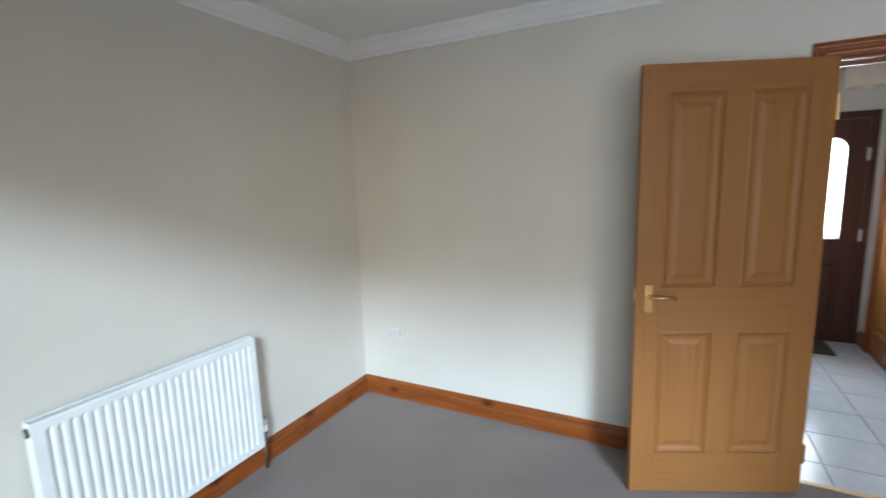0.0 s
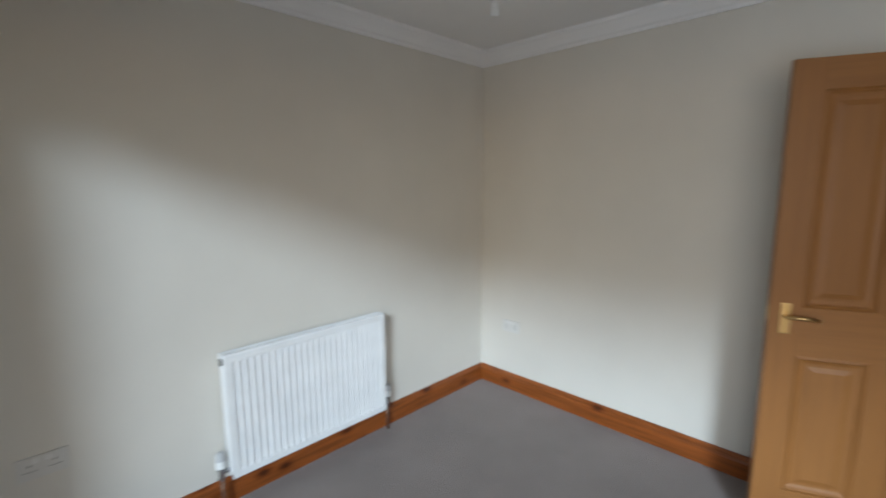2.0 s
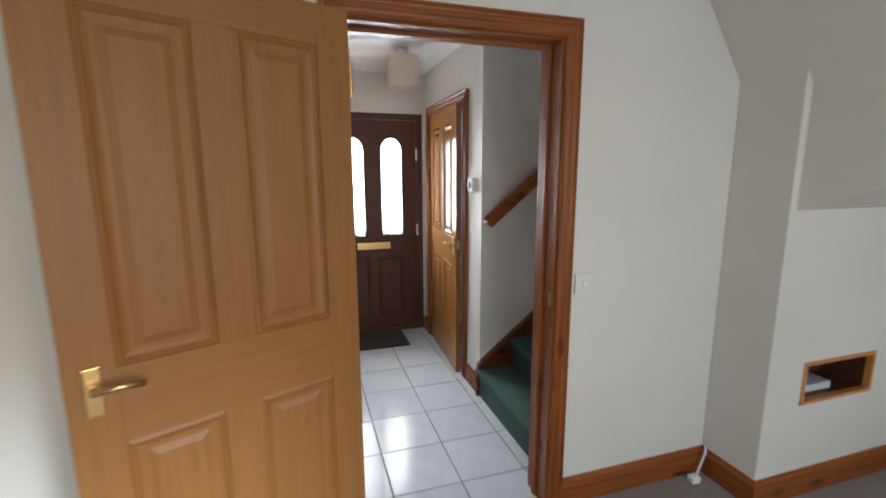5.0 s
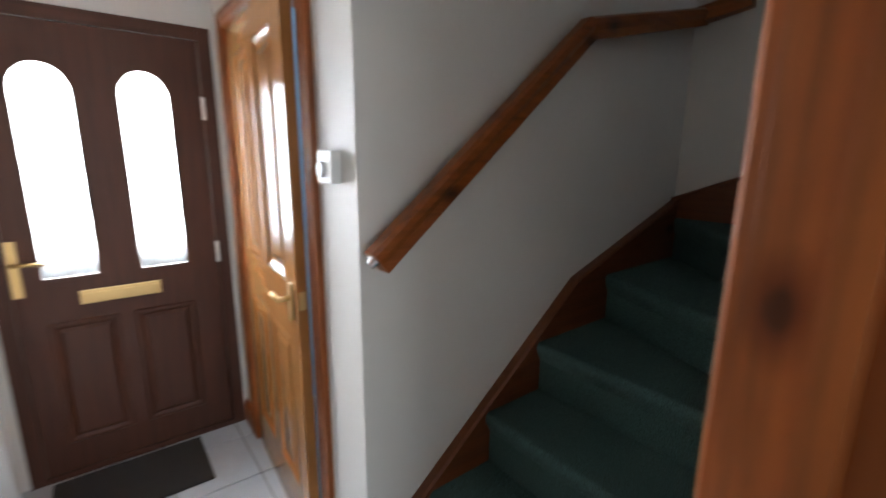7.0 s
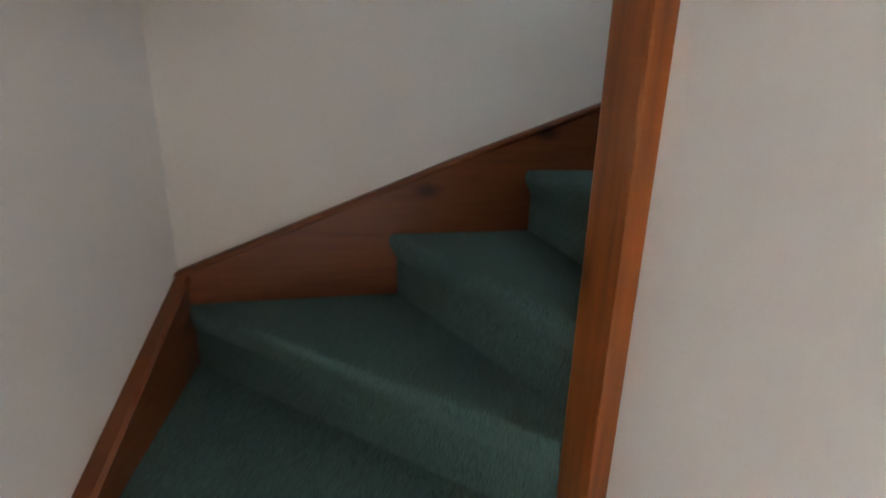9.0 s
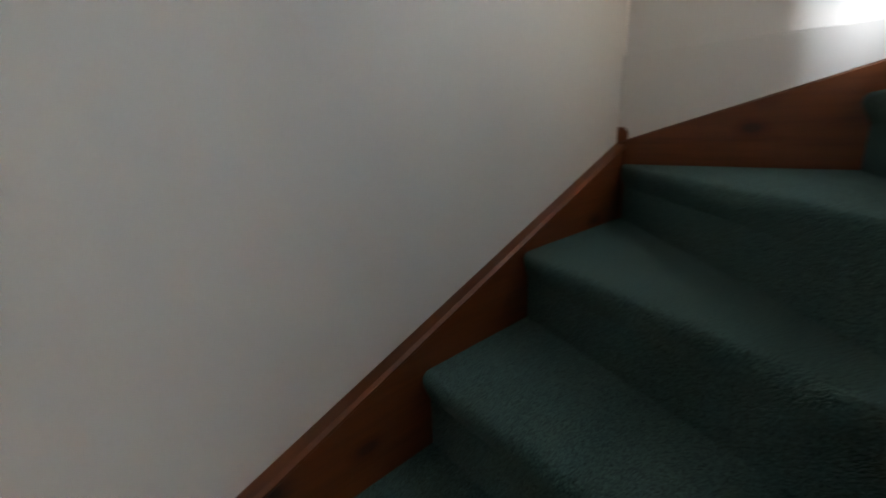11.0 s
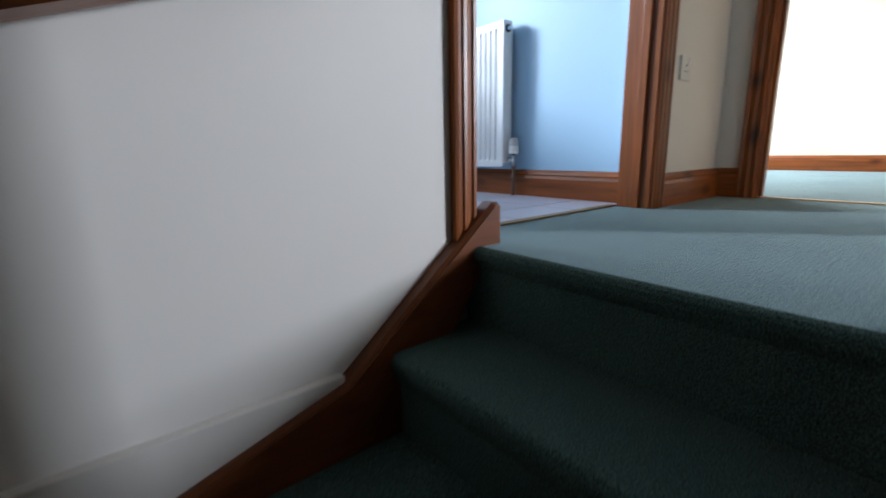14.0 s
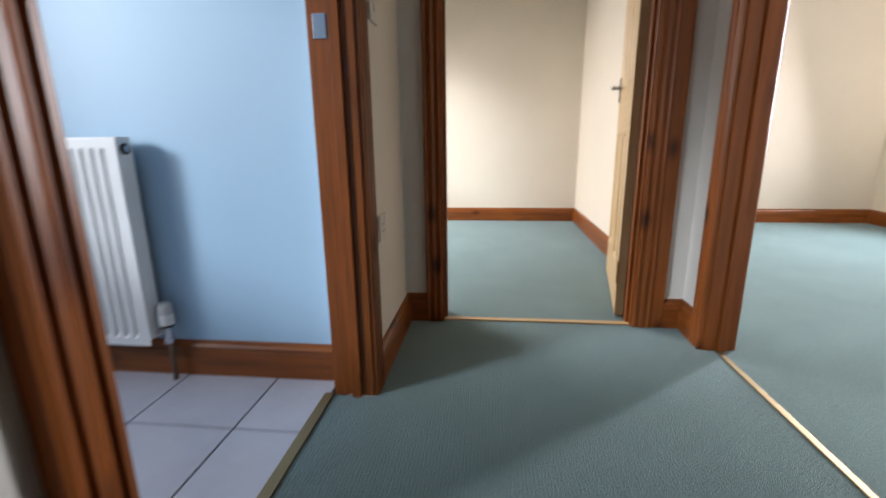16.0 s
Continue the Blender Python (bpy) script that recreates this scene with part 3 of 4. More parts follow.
def panel_door(name, m, w, h, mats, label, handle_mat, handles=((1, 1), (-1, 1)), lever_z=0.98):
    """A four-panel door: hinge at x = 0, free edge at x = w, thickness along y."""
    ob = base(name, m, label, "door")
    t = 0.018
    part("core", box((0.02, -0.009, 0.02), (w - 0.02, 0.009, h - 0.02)), mats[2], ob)
    st, mid = 0.105, 0.1
    rails = ((0.0, 0.20), (0.80, 1.0), (h - 0.115, h))
    for x0, x1 in ((0, st), (w - st, w)):
        part("stile", box((x0, -t, 0), (x1, t, h), 0.002), mats[2], ob)
    for z0, z1 in rails:
        part("rail", box((st, -t, z0), (w - st, t, z1), 0.0015), mats[0], ob)
    for z0, z1 in ((rails[0][1], rails[1][0]), (rails[1][1], rails[2][0])):
        part("mullion", box((w / 2 - mid / 2, -t, z0), (w / 2 + mid / 2, t, z1), 0.0015), mats[2], ob)
        for x0, x1 in ((st, w / 2 - mid / 2), (w / 2 + mid / 2, w - st)):
            bm = bmesh.new()
            for s in (-1, 1):
                steps = ((0.0, t - 0.003), (0.012, t + 0.003), (0.020, t - 0.004), (0.032, 0.010), (0.044, 0.010), (0.064, 0.0165))
                loops = []
                for d, y in steps:
                    loops.append([bm.verts.new(p) for p in ((x0 + d, s * y, z0 + d), (x1 - d, s * y, z0 + d), (x1 - d, s * y, z1 - d), (x0 + d, s * y, z1 - d))])
                for a, b in zip(loops, loops[1:]):
                    for i in range(4):
                        bm.faces.new((a[i], a[(i + 1) % 4], b[(i + 1) % 4], b[i]))
                bm.faces.new(loops[-1])
            part("panel", bm, mats[2], ob)
    for s, _ in handles:
        lever(ob, w - 0.055, s * t, lever_z, s, -1, handle_mat)
    part("latch", box((w - 0.0005, -0.011, lever_z - 0.03), (w + 0.0015, 0.011, lever_z + 0.03)), BRASS, ob, "brass latch plate")
    for z in (0.2, h - 0.2):
        bm = bmesh.new()
        add_cyl(bm, (-0.004, t, z - 0.05), (-0.004, t, z + 0.05), 0.006, 10)
        part("hinge", bm, BRASS, ob)
    return ob


ang = math.degrees(math.atan2(-0.315, -0.716))
panel_door("panel_door", pose(2.532, -0.040, 0.008, 0, 0, ang), 0.782, 1.955, SATIN_OAK, "honey oak four-panel door standing wide open", BRASS, ((1, 1), (-1, 1)), 0.965)
panel_door("panel_door", pose(HX1 + 0.014, SD1 - 0.03, 0.008, 0, 0, -90 - 3.4), 0.80, 1.915, OAK, "glossy oak four-panel side door standing slightly ajar", BRASS, ((-1, 1),), 0.955)
panel_door("panel_door", pose(2.225, -0.475, UP + 0.008, 0, 0, 180 - 11), 0.755, 1.93, PALE, "pale pine bedroom door open against the wall", CHROME, ((1, 1),), 1.03)

# front door
FX0, FX1, FH = 2.555, 3.42, 1.968
fd = base("front_door", pose(0, HY, 0), "dark brown front door with two arched frosted panes", "door")
for a, b, ax in (((FX0, -0.012, 0), (FX0 + 0.055, 0.07, FH), 2), ((FX1 - 0.055, -0.012, 0), (FX1, 0.07, FH), 2), ((FX0 + 0.055, -0.012, FH - 0.055), (FX1 - 0.055, 0.07, FH), 0),
                 ((FX0 + 0.055, -0.012, 0), (FX1 - 0.055, 0.07, 0.03), 0)):
    part("frame", box(a, b, 0.003), DARK[ax], fd)
LX0, LX1, LZ0, LZ1 = FX0 + 0.057, FX1 - 0.057, 0.032, FH - 0.057
GL = ((2.706, 2.902), (3.044, 3.238))
GZ0, GZ1 = 0.905, 1.765
bm = bmesh.new()
y0, y1 = 0.0, 0.045
for xa, xb, za, zb in ((LX0, LX1, LZ0, GZ0), (LX0, LX1, GZ1, LZ1), (LX0, GL[0][0], GZ0, GZ1), (GL[0][1], GL[1][0], GZ0, GZ1), (GL[1][1], LX1, GZ0, GZ1)):
    add_box(bm, (xa, y0, za), (xb, y1, zb))
for xa, xb in GL:
    c, rx, rz = (xa + xb) / 2, (xb - xa) / 2, 0.115
    arc = [(c + rx * math.cos(a), GZ1 - rz + rz * math.sin(a)) for a in [math.pi * i / 20 for i in range(21)]]
    for (ax, az), (bx, bz) in zip(arc, arc[1:]):
        add_plate(bm, [(ax, az), (ax, GZ1), (bx, GZ1), (bx, bz)], 1, y0, y1)
bmesh.ops.remove_doubles(bm, verts=bm.verts, dist=1e-5)
part("leaf", bm, DARK[2], fd)
for xa, xb in GL:
    c, rx, rz = (xa + xb) / 2, (xb - xa) / 2, 0.115
    line = [(xa, -0.002, GZ0), (xb, -0.002, GZ0)] + [(c + rx * math.cos(a), -0.002, GZ1 - rz + rz * math.sin(a)) for a in [math.pi * i / 20 for i in range(21)]] + [(xa, -0.002, GZ0)]
    bm = bmesh.new()
    add_sweep(bm, [(-0.004, -0.006), (0.004, -0.006), (0.004, 0.006), (-0.004, 0.006)], line, (0, 1, 0))
    part("glazing_bead", bm, DARK[2], fd)
    pane = part("pane", box((xa - 0.005, 0.018, GZ0 - 0.005), (xb + 0.005, 0.026, GZ1 - 0.002)), GLASS, fd, "bright frosted arched glass pane")
    pane.visible_shadow = False
for xa, xb in ((2.70, 2.945), (3.0, 3.245)):
    bm = bmesh.new()
    lp = []
    for d, y in ((0, 0.0), (0.006, -0.007), (0.018, -0.007), (0.03, 0.004 - 0.005), (0.045, -0.008)):
        lp.append([bm.verts.new(p) for p in ((xa + d, y, 0.16 + d), (xb - d, y, 0.16 + d), (xb - d, y, 0.72 - d), (xa + d, y, 0.72 - d))])
    for a, b in zip(lp, lp[1:]):
        for i in range(4):
            bm.faces.new((a[i], a[(i + 1) % 4], b[(i + 1) % 4], b[i]))
    bm.faces.new(lp[-1])
    part("panel", bm, DARK[2], fd)
lb = part("letterbox", box((2.82, -0.010, 0.785), (3.115, 0.0, 0.845), 0.004), BRASS, fd, "long brass letterbox flap")
part("flap", box((2.835, -0.014, 0.798), (3.10, -0.010, 0.832), 0.002), BRASS, lb)
lever(fd, 2.632, 0.0, 0.985, -1, 1, BRASS, 0.23)
for z in (0.28, 0.95, 1.62):
    bm = bmesh.new()
    add_cyl(bm, (3.365, -0.014, z - 0.05), (3.365, -0.014, z + 0.05), 0.009, 10)
    part("hinge", bm, PLASTIC if z > 0.5 else DARK[2], fd)
tagged(finish("door_mat", box((2.627, 2.01, 0.0), (3.194, 2.37, 0.014), 0.004), MATB), "dark brown coir mat inside the front door", "door mat")

# rug inside the living room doorway
rug = base("rug", pose(2.962, -0.295, 0.0, 0, 0, -2.5), "cream rug with three outlined rectangles at the door", "rug")
part("field", box((-0.32, -0.225, 0.0), (0.32, 0.225, 0.013), 0.004), RUGM, rug)
for i, x in enumerate((0.0, 0.105, 0.205)):
    bm = bmesh.new()
    x0, x1, ya, yb, w = x - 0.035, x + 0.035, -0.165, 0.165, 0.009
    for a, b in (((x0, ya), (x0 + w, yb)), ((x1 - w, ya), (x1, yb)), ((x0 + w, ya), (x1 - w, ya + w)), ((x0 + w, yb - w), (x1 - w, yb))):
        add_box(bm, (*a, 0.012), (*b, 0.0155))
    part("stripe", bm, RUG_LINES[i], rug)

# ---- radiators ----


def radiator(m, w, h, label):
    """A white panel radiator: along x from 0 to w, the wall at y = 0 and the room at y = -0.1, its foot at z = 0."""
    ob = base("radiator", m, label, "radiator")
    bm = bmesh.new()
    pitch = 0.0333
    n = max(3, round((w - 0.06) / pitch))
    pitch = (w - 0.06) / n
    xs = [(0.0, 0.0), (0.03, 0.0)]
    for i in range(n):
        x = 0.03 + i * pitch
        xs += [(x + pitch * 0.2, 0.0), (x + pitch * 0.34, 0.010), (x + pitch * 0.66, 0.010), (x + pitch * 0.8, 0.0)]
    xs += [(w - 0.03, 0.0), (w, 0.0)]
    rows = []
    for z, k in ((0.0, 0), (0.025, 0), (0.04, 1), (h - 0.045, 1), (h - 0.03, 0), (h - 0.006, 0), (h, -0.6)):
        rows.append([bm.verts.new((x, -0.09 + (d * k if k > 0 else -0.008 * k), z)) for x, d in xs])
    for a, b in zip(rows, rows[1:]):
        for i in range(len(xs) - 1):
            bm.faces.new((a[i], a[i + 1], b[i + 1], b[i]))
    bmesh.ops.recalc_face_normals(bm, faces=bm.faces)
    part("front_panel", bm, GLOSS, ob)
    part("back_panel", box((0.01, -0.055, 0.01), (w - 0.01, -0.035, h - 0.01), 0.004), GLOSS, ob)
    for x in (0.0, w - 0.004):
        part("side_panel", box((x, -0.088, 0.02), (x + 0.004, -0.03, h), 0.001), GLOSS, ob)
    bm = bmesh.new()
    add_box(bm, (0.004, -0.085, h - 0.006), (w - 0.004, -0.078, h))
    add_box(bm, (0.004, -0.04, h - 0.006), (w - 0.004, -0.032, h))
    k = int(w / 0.02)
    for i in range(k):
        add_box(bm, (0.006 + i * (w - 0.016) / (k - 1) - 0.002, -0.078, h - 0.006), (0.006 + i * (w - 0.016) / (k - 1) + 0.002, -0.04, h - 0.002))
    part("top_grille", bm, GLOSS, ob)
    for x in (0.12, w - 0.12):
        part("bracket", box((x - 0.012, -0.035, 0.06), (x + 0.012, 0.0, h - 0.06)), GLOSS, ob)
    for s, x in ((-1, -0.035), (1, w + 0.035)):
        bm = bmesh.new()
        add_cyl(bm, (x, -0.05, 0.0), (x, -0.05, 0.055), 0.013)
        add_cyl(bm, (x - s * 0.036, -0.05, 0.035), (x, -0.05, 0.035), 0.011)
        v = part("valve", bm, CHROME, ob, "chrome radiator valve")
        bm = bmesh.new()
        add_cyl(bm, (x, -0.05, 0.062), (x, -0.05, 0.098), 0.0235, 20, 0.0225)
        part("cap", bm, PLASTIC, v, "white valve cap")
        bm = bmesh.new()
        add_cyl(bm, (x, -0.05, 0.098), (x, -0.05, 0.128), 0.0225, 20, 0.02)
        add_cyl(bm, (x, -0.05, 0.128), (x, -0.05, 0.136), 0.02, 20, 0.012)
        part("dial", bm, CAP_GREY, v, "grey turning top of the valve")
        bm = bmesh.new()
        add_cyl(bm, (x, -0.05, 0.053), (x, -0.05, 0.062), 0.02, 20)
        part("collar", bm, BLACK, v, "black collar")
        bm = bmesh.new()
        add_cyl(bm, (x, -0.05, -0.004), (x, -0.05, 0.012), 0.0155, 6)
        part("nut", bm, CHROME, v)
        bm = bmesh.new()
        add_cyl(bm, (x, -0.05, 0.0), (x, -0.05, -m.translation.z + FLOOR_AT(m.translation.z)), 0.008, 10)
        part("pipe", bm, COPPER, ob, "dull copper pipe", True)
    for x, s in ((0.0, -1), (w, 1)):
        bm = bmesh.new()
        add_cyl(bm, (x, -0.06, h - 0.035), (x + s * 0.006, -0.06, h - 0.035), 0.017, 16)
        plug = part("plug", bm, BLACK, ob, "round black blanking plug")
        bm = bmesh.new()
        add_cyl(bm, (x, -0.06, h - 0.035), (x + s * 0.009, -0.06, h - 0.035), 0.011, 6)
        part("plug_nut", bm, CHROME, plug)
    return ob


def FLOOR_AT(z):
    return UP if z > UP else 0.0


radiator(pose(0.0, -1.905, 0.155, 0, 0, 90), 0.90, 0.60, "white ribbed panel radiator on the cream wall")
radiator(pose(HX0, 1.36, 0.14, 0, 0, 90), 0.78, 0.56, "white ribbed panel radiator in the hall")
radiator(pose(BX, -2.80, UP + 0.14, 0, 0, 90), 0.66, 0.66, "white ribbed panel radiator on the blue wall")

# ---- stairs ----
OUT = {1: (3.43, NY), 2: (3.665, NY), 3: (3.90, NY), 4: (4.148, NY), 5: (4.567, NY), 6: (EX, NY), 7: (EX, 0.435), 8: (EX, 0.005), 9: (EX, -0.42),
       10: (EX, -0.81), 11: (EX, SY), 12: (4.485, SY), 13: (4.082, SY), 14: (3.842, SY)}
INN = {1: (3.43, 0.19), 2: (3.665, 0.19), 3: (3.90, 0.19), 4: (4.148, 0.19), 5: (4.245, 0.20), 6: (4.375, 0.22), 7: (4.36, 0.15), 8: (4.30, 0.03), 9: (4.29, -0.28),
       10: (4.29, -0.44), 11: (4.29, -0.505), 12: (4.27, -0.51), 13: (4.082, -0.51), 14: (3.842, -0.51)}
stairs = base("staircase", pose(0, 0, 0), "green carpeted winding stairs, coloured dark as shaded, between pine strings", "staircase")
for k in range(1, 14):
    o0, i0, o1, i1 = (Vector((*p, 0)) for p in (OUT[k], INN[k], OUT[k + 1], INN[k + 1]))
    d = (i0 - o0).normalized()
    back = Vector((d.y, -d.x, 0)) if Vector((d.y, -d.x, 0)).dot((o0 + i0 - o1 - i1)) > 0 else Vector((-d.y, d.x, 0))
    n0, n1 = o0 + back * 0.022, i0 + back * 0.022
    n0, n1 = (Vector((min(p.x, EX), max(SY, min(p.y, NY)), 0)) for p in (n0, n1))
    z = k * R
    bm = bmesh.new()
    # the body, with the riser set back under a rounded nosing
    add_prism(bm, [(p.x, p.y) for p in (o0, i0, i1, o1)], z - R - (0.0 if k > 6 else 0.06) if k > 1 else 0.0, z - 0.03)
    if k > 6:                             # the underside rises towards the back, above the plastered soffit
        bm.verts.ensure_lookup_table()
        for v in bm.verts[2:4]:
            v.co.z += 0.07
    prof = [(0.0, -0.075), (0.45, -0.055), (0.85, -0.038), (1.0, -0.024), (0.9, -0.010), (0.55, -0.002), (0.0, 0.0)]
    va = [bm.verts.new((*(o0 + (n0 - o0) * f).xy, z + dz)) for f, dz in prof] + [bm.verts.new((*o1.xy, z))]
    vb = [bm.verts.new((*(i0 + (n1 - i0) * f).xy, z + dz)) for f, dz in prof] + [bm.verts.new((*i1.xy, z))]
    for i in range(len(va) - 1):
        if (va[i].co - va[i + 1].co).length > 1e-6 or (vb[i].co - vb[i + 1].co).length > 1e-6:
            bm.faces.new((va[i], va[i + 1], vb[i + 1], vb[i]))
    bmesh.ops.remove_doubles(bm, verts=bm.verts, dist=1e-5)
    st = part("step", bm, CARPET_SHADED, stairs)
    for p in st.data.polygons:
        p.use_smooth = abs(p.normal.z) < 0.97 and p.area < 0.06
# nosing of the landing
bm = bmesh.new()
add_run(bm, [(0.004, -0.25), (0.004, -0.05), (0.016, -0.034), (0.022, -0.024), (0.022, -0.010), (0.016, -0.002), (0.006, 0.002), (0.0, 0.0015), (0.0, -0.25)], (3.842, SY, UP), (3.842, -0.51, UP), (1, 0, 0), (0, 0, 1))
part("landing_nosing", bm, CARPET_SHADED, stairs)


def string(name, axis, c0, c1, top, bottom, mat):
    bm = bmesh.new()
    add_plate(bm, top + bottom[::-1], axis, c0, c1)
    part(name, bm, mat, stairs)
    bm = bmesh.new()
    s = 1 if c1 > c0 else -1
    pts = [((c0, p[0], p[1]) if axis == 0 else (p[0], c0, p[1])) for p in top]
    add_sweep(bm, [(-0.002, -0.010), (0.032, -0.010), (0.038, -0.004), (0.038, 0.002), (0.030, 0.008), (-0.002, 0.008)], pts, (s, 0, 0) if axis == 0 else (0, s, 0))
    part("string_capping", bm, mat, stairs)


string("string", 1, NY, NY - 0.03, [(3.41, 0.10), (3.43, 0.225), (4.345, 0.957), (EX, 1.226)], [(3.41, 0.0), (3.43, 0.0), (4.345, 0.5), (EX, 0.9)], STRING[0])
string("string", 0, EX, EX - 0.03, [(NY, 1.226), (0.25, 1.545), (SY, 2.165)], [(NY, 0.85), (0.25, 1.15), (SY, 1.80)], STRING[1])
string("string", 1, SY, SY + 0.042, [(EX, 2.155), (4.20, 2.426), (3.79, 2.752), (3.775, 2.752)], [(EX, 1.8), (4.20, 2.1), (3.79, 2.655), (3.775, 2.655)], STRING[0])
string("string", 1, 0.19, 0.22, [(3.45, 0.24), (4.29, 1.0)], [(3.45, 0.0), (4.29, 0.4)], PINE[0])
bm = bmesh.new()
add_plate(bm, [(EX - 0.035, 2.16), (EX, 2.16), (EX, 2.215), (EX - 0.02, 2.215), (EX - 0.035, 2.20)], 1, SY, SY + 0.03)
part("string_end", bm, STRING[2], stairs)


def newel(x, y, z0, z1):
    bm = box((x - 0.046, y - 0.046, z0), (x + 0.046, y + 0.046, z1), 0.006)
    part("newel_post", bm, PINE[2], stairs)


newel(4.330, 0.176, 0.70, 1.84)
newel(4.258, -0.468, 1.92, 3.45)
bm = bmesh.new()
add_plate(bm, [(0.13, 1.05), (0.13, 1.72), (-0.42, 2.17), (-0.42, 1.47)], 0, 4.262, 4.312)
part("inner_string", bm, PINE[1], stairs)
bm = bmesh.new()
add_plate(bm, [(4.27, 2.1), (4.27, 2.5), (3.84, 2.85), (3.84, 2.45)], 1, -0.49, -0.45)
part("inner_string", bm, PINE[0], stairs)
slab("stairwell_infill", (3.842, -0.45, UP - 0.25), (4.29, 0.11, UP - 0.01), CARPET_LIT, "teal carpet strip, coloured as lit, beside the stairwell", "carpet")

RAIL = [(-0.024, -0.040), (0.024, -0.040), (0.024, -0.016), (0.030, 0.004), (0.030, 0.022), (0.018, 0.030), (-0.018, 0.030), (-0.030, 0.022), (-0.030, 0.004), (-0.022, -0.014)]
DEEP_RAIL = [(a * 1.15, b if b < 0 else b * 2.8) for a, b in RAIL]
rail = base("handrail", pose(0, 0, 0), "orange-brown moulded pine handrail fixed to the stair wall", "handrail")
for pts, side, ax in (([(3.455, 0.985, 1.165), (4.262, 0.985, 1.835), (5.06, 0.985, 2.01)], (0, 1, 0), 0),
                      ([(5.06, 1.01, 2.015), (5.06, 0.80, 2.045)], (1, 0, 0), 1),
                      ([(5.085, -1.352, 2.912), (4.205, -1.352, 3.215), (3.985, -1.352, 3.53)], (0, -1, 0), 0),
                      ([(3.985, -1.352, 3.565), (3.90, -1.352, 3.68)], (0, -1, 0), 0)):
    bm = bmesh.new()
    add_sweep(bm, DEEP_RAIL if pts[0][2] > 2.5 else RAIL, pts, side)
    part("rail", bm, PINE[ax], rail)
for x, y, z in ((3.62, NY, 1.30), (4.15, NY, 1.74), (4.85, NY, 1.97), (4.95, SY, 2.94)):
    bm = bmesh.new()
    s = -1 if y > 0 else 1
    add_cyl(bm, (x, y, z - 0.02), (x, y + s * 0.05, z + 0.0), 0.012)
    part("rail_bracket", bm, PINE[1], rail)
bm = bmesh.new()
add_cyl(bm, (3.44, 0.985, 1.155), (3.458, 0.985, 1.170), 0.012, 14, 0.02)
part("end_cap", bm, CHROME, rail, "small chrome end of the rail")

# ---- small fixtures ----


def socket(m, w, label, holes=2):
    ob = base("wall_socket", m, label, "socket")
    part("plate", box((0, -0.009, 0), (w, 0, 0.086), 0.003), SOCKET, ob)
    if not holes:
        part("rocker", box((w / 2 - 0.008, -0.013, 0.03), (w / 2 + 0.008, -0.009, 0.056), 0.001), PLASTIC, ob)
    for i in range(holes):
        cx = w * (i + 0.5) / holes
        for dx, dz, a, b in ((0, 0.054, 0.0022, 0.0042), (-0.011, 0.032, 0.0034, 0.0021), (0.011, 0.032, 0.0034, 0.0021)):
            # black boxes give the shade inside the slots
            part("pin_slot", box((cx + dx - a / 1, -0.0098, dz - b), (cx + dx + a / 1, -0.0085, dz + b)), BLACK, ob)
        part("rocker", box((cx + (0.018 if i == 0 else -0.018) - 0.005, -0.012, 0.06), (cx + (0.018 if i == 0 else -0.018) + 0.005, -0.009, 0.078), 0.001), PLASTIC, ob)
    return ob


socket(pose(0, -2.6, 0.455, 0, 0, 90), 0.146, "white double power socket on the cream wall")
socket(pose(0.205, 0, 0.435), 0.146, "white double power socket on the cream wall")
socket(pose(3.43, 0, 0.975), 0.086, "white single switch plate beside the door", 0)
socket(pose(2.79, SY, UP + 0.46, 0, 0, 180), 0.086, "white single socket on the landing wall", 1)
socket(pose(2.79, SY, UP + 1.12, 0, 0, 180), 0.086, "white light switch by the bathroom door", 0)
th = base("thermostat", pose(HX1, 1.205, 1.35, 0, 0, -90), "white square room thermostat with a dial", "thermostat")
part("case", box((0, -0.032, 0), (0.085, 0, 0.085), 0.005), PLASTIC, th)
bm = bmesh.new()
add_cyl(bm, (0.035, -0.032, 0.036), (0.035, -0.042, 0.036), 0.022, 24, 0.02)
part("dial", bm, plain("grey_plastic", (0.6, 0.61, 0.63), 0.3), th, "grey round dial")
ps = base("pendant_lamp", pose(3.085, 1.62, 2.05), "cream drum pendant lampshade in the hall", "lamp")
bm = bmesh.new()
add_sweep(bm, [(0, 0), (0.003, 0), (0.003, 0.2), (0, 0.2)], [(0.105 * math.cos(a), 0.105 * math.sin(a), 0) for a in [2 * math.pi * i / 32 for i in range(33)]])
part("shade", bm, SHADE, ps, smooth=False)
bm = bmesh.new()
add_cyl(bm, (0, 0, 0.12), (0, 0, 0.25), 0.004, 8)
part("cord", bm, PLASTIC, ps)
bm = bmesh.new()
add_cyl(bm, (0, 0, 0.2), (0, 0, 0.25), 0.04, 16, 0.03)
part("ceiling_rose", bm, PLASTIC, ps)
lp = base("pendant_holder", pose(0.868, -0.981, 2.20), "bare white pendant lampholder hanging from the ceiling", "lamp")
bm = bmesh.new()
add_cyl(bm, (0, 0, 0.0), (0, 0, 0.06), 0.016, 16, 0.013)
part("lampholder", bm, PLASTIC, lp)
bm = bmesh.new()
add_cyl(bm, (0, 0, 0.06), (0, 0, 0.2), 0.004, 8)
part("cord", bm, PLASTIC, lp)
cb = base("aerial_cable", pose(4.14, -0.03, 0.0), "short white cable with a plug by the skirting", "cable")
bm = bmesh.new()
add_sweep(bm, ring(0.005, 8), [(0.07, 0.005, 0.14), (0.05, -0.015, 0.12), (0.0, -0.03, 0.05), (-0.025, -0.04, 0.02)])
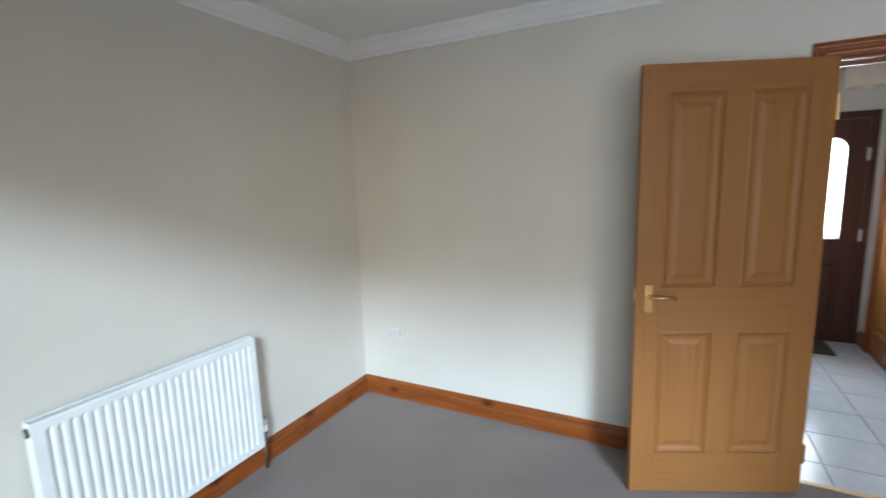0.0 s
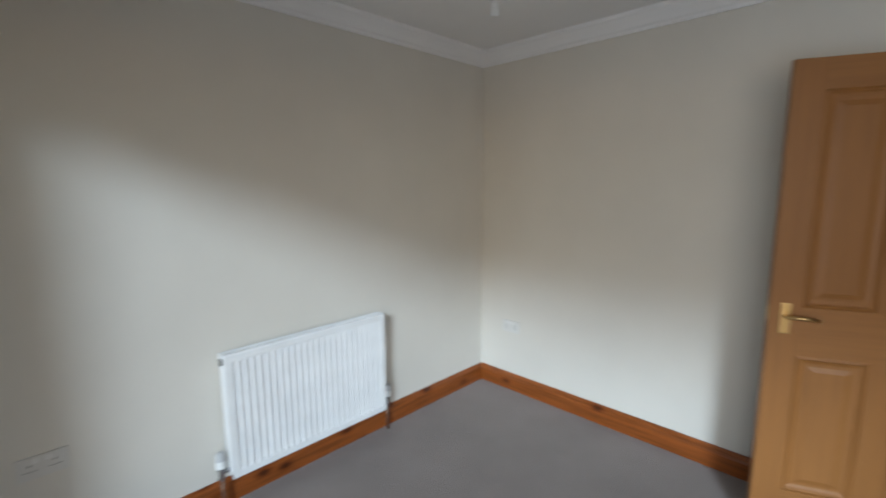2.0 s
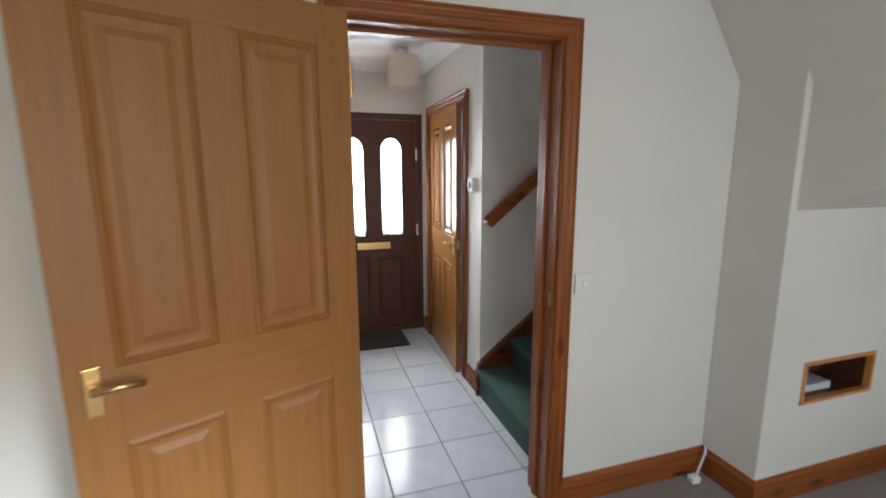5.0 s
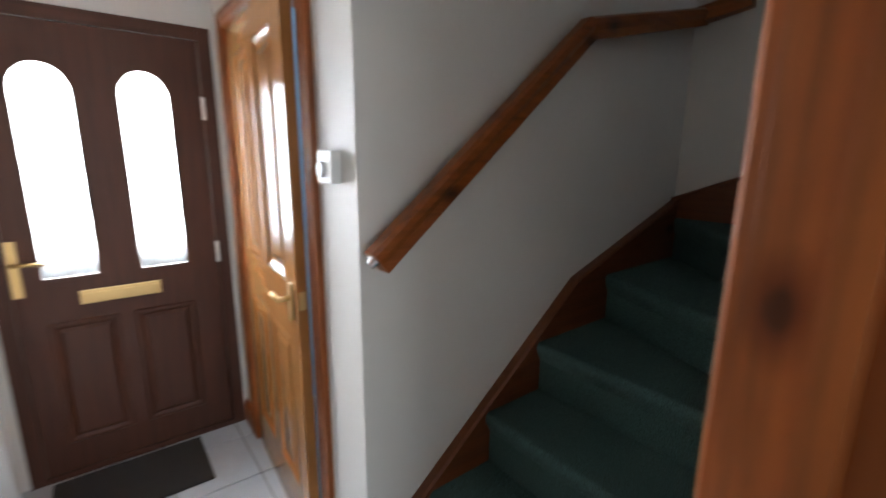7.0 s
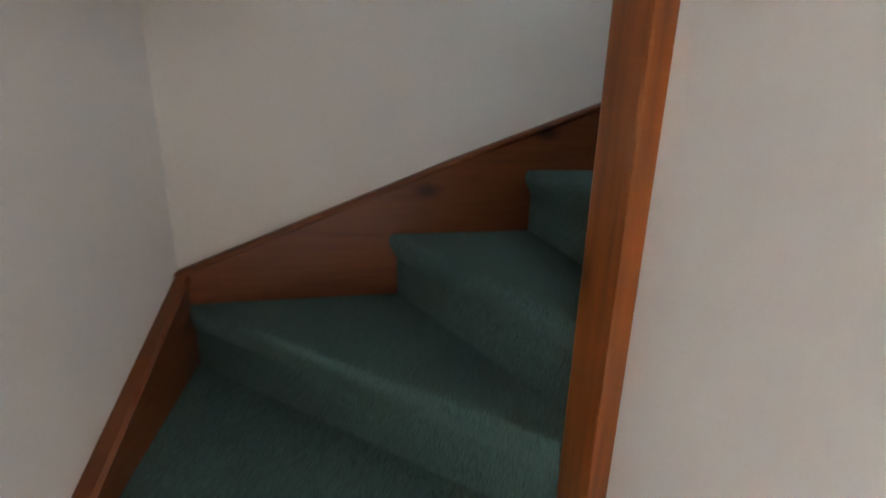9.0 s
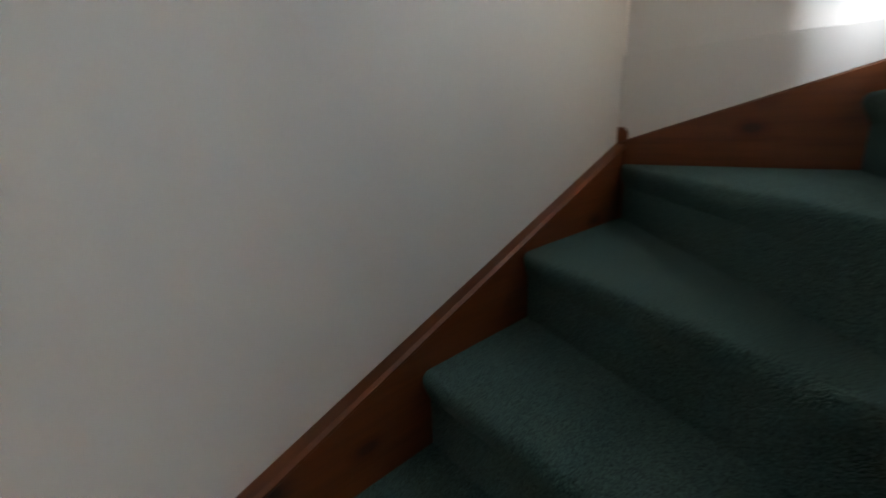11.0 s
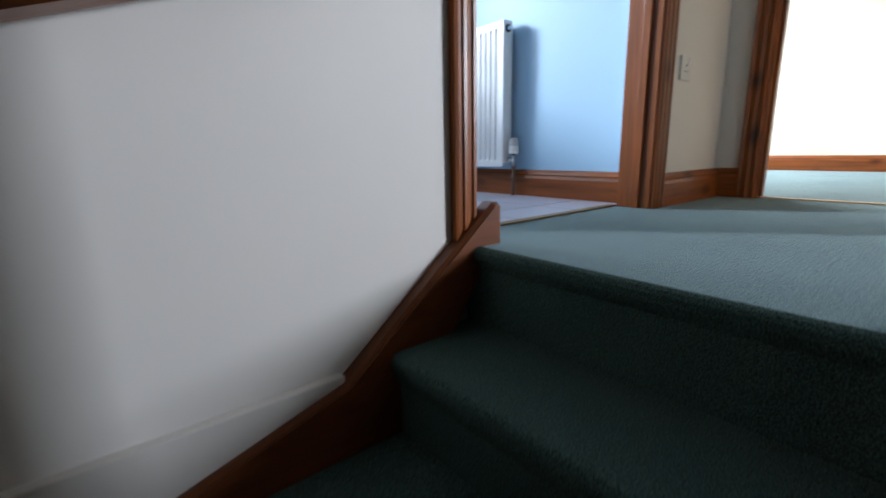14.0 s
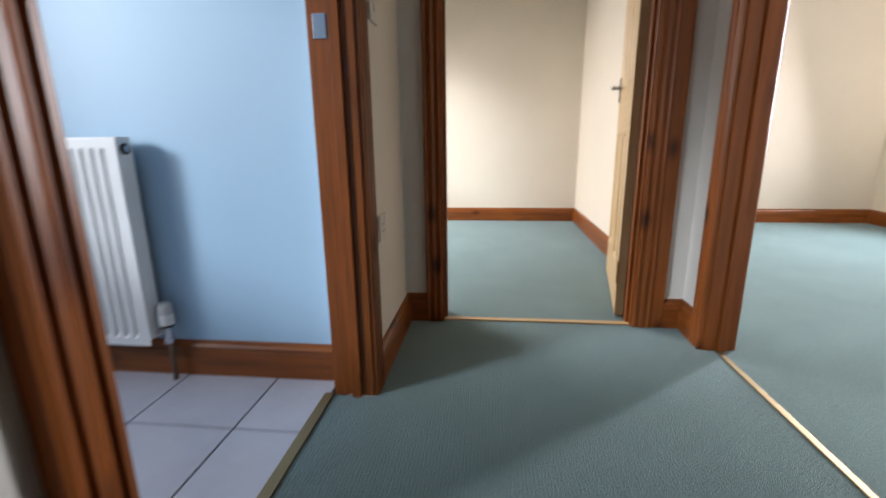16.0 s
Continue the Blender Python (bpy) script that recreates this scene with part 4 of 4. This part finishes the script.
part("cord", bm, PLASTIC, cb, smooth=True)
part("plug", box((-0.06, -0.06, 0.0), (-0.015, -0.02, 0.03), 0.005), PLASTIC, cb)
tagged(finish("strike_plate", box((BA0 - 0.001, -1.515, UP + 1.04), (BA0 + 0.004, -1.48, UP + 1.10), 0.001), CHROME), "shiny metal strike plate on the bathroom door jamb", "strike plate")
tagged(finish("strike_plate", box((2.39, KD1 - 0.004, 0.93), (2.43, KD1 + 0.001, 0.985), 0.001), DULL_BRASS), "brass strike plate on the kitchen door jamb", "strike plate")
tagged(finish("strike_plate", box((DX1 - 0.002, 0.01, 0.925), (DX1 + 0.001, 0.032, 0.985), 0.0008), DULL_BRASS), "brass strike plate on the door jamb", "strike plate")

# ---- floor tiles ----


def tiles(parent, x0, x1, y0, y1, jx, jy, size, z, mat):
    """Square tiles on the floor's joints, cut at the walls; whole tiles share one mesh."""
    shared = {}
    g = 0.0035
    i0, i1 = math.floor((x0 - jx) / size), math.ceil((x1 - jx) / size)
    k0, k1 = math.floor((y0 - jy) / size), math.ceil((y1 - jy) / size)
    for i in range(i0, i1):
        for k in range(k0, k1):
            a, b = max(x0, jx + i * size + g), min(x1, jx + (i + 1) * size - g)
            c, d = max(y0, jy + k * size + g), min(y1, jy + (k + 1) * size - g)
            if b - a < 0.01 or d - c < 0.01:
                continue
            key = (round(b - a, 4), round(d - c, 4))
            if key not in shared:
                bm = box((0, 0, 0), (b - a, d - c, 0.009), 0.0015)
                ob = part("tile", bm, mat, parent)
                shared[key] = ob.data
            else:
                ob = new("tile", shared[key])
                ob.parent = parent
            ob.location = (a, c, z)


tiles(bpy.data.objects["hall_floor"], HX0 + 0.003, HX1 + 0.02, 0.06, HY, 3.035, 1.26, 0.333, -0.006, TILE)
tiles(bpy.data.objects["kitchen_floor"], 1.2, HX0 - 0.0, WT, HY, 2.035, 1.26, 0.333, -0.006, TILE)
tiles(bpy.data.objects["bathroom_floor"], BX, EX - 0.02, BSY, SY - 0.14, 3.14, -1.76, 0.32, UP - 0.008, BTILE)
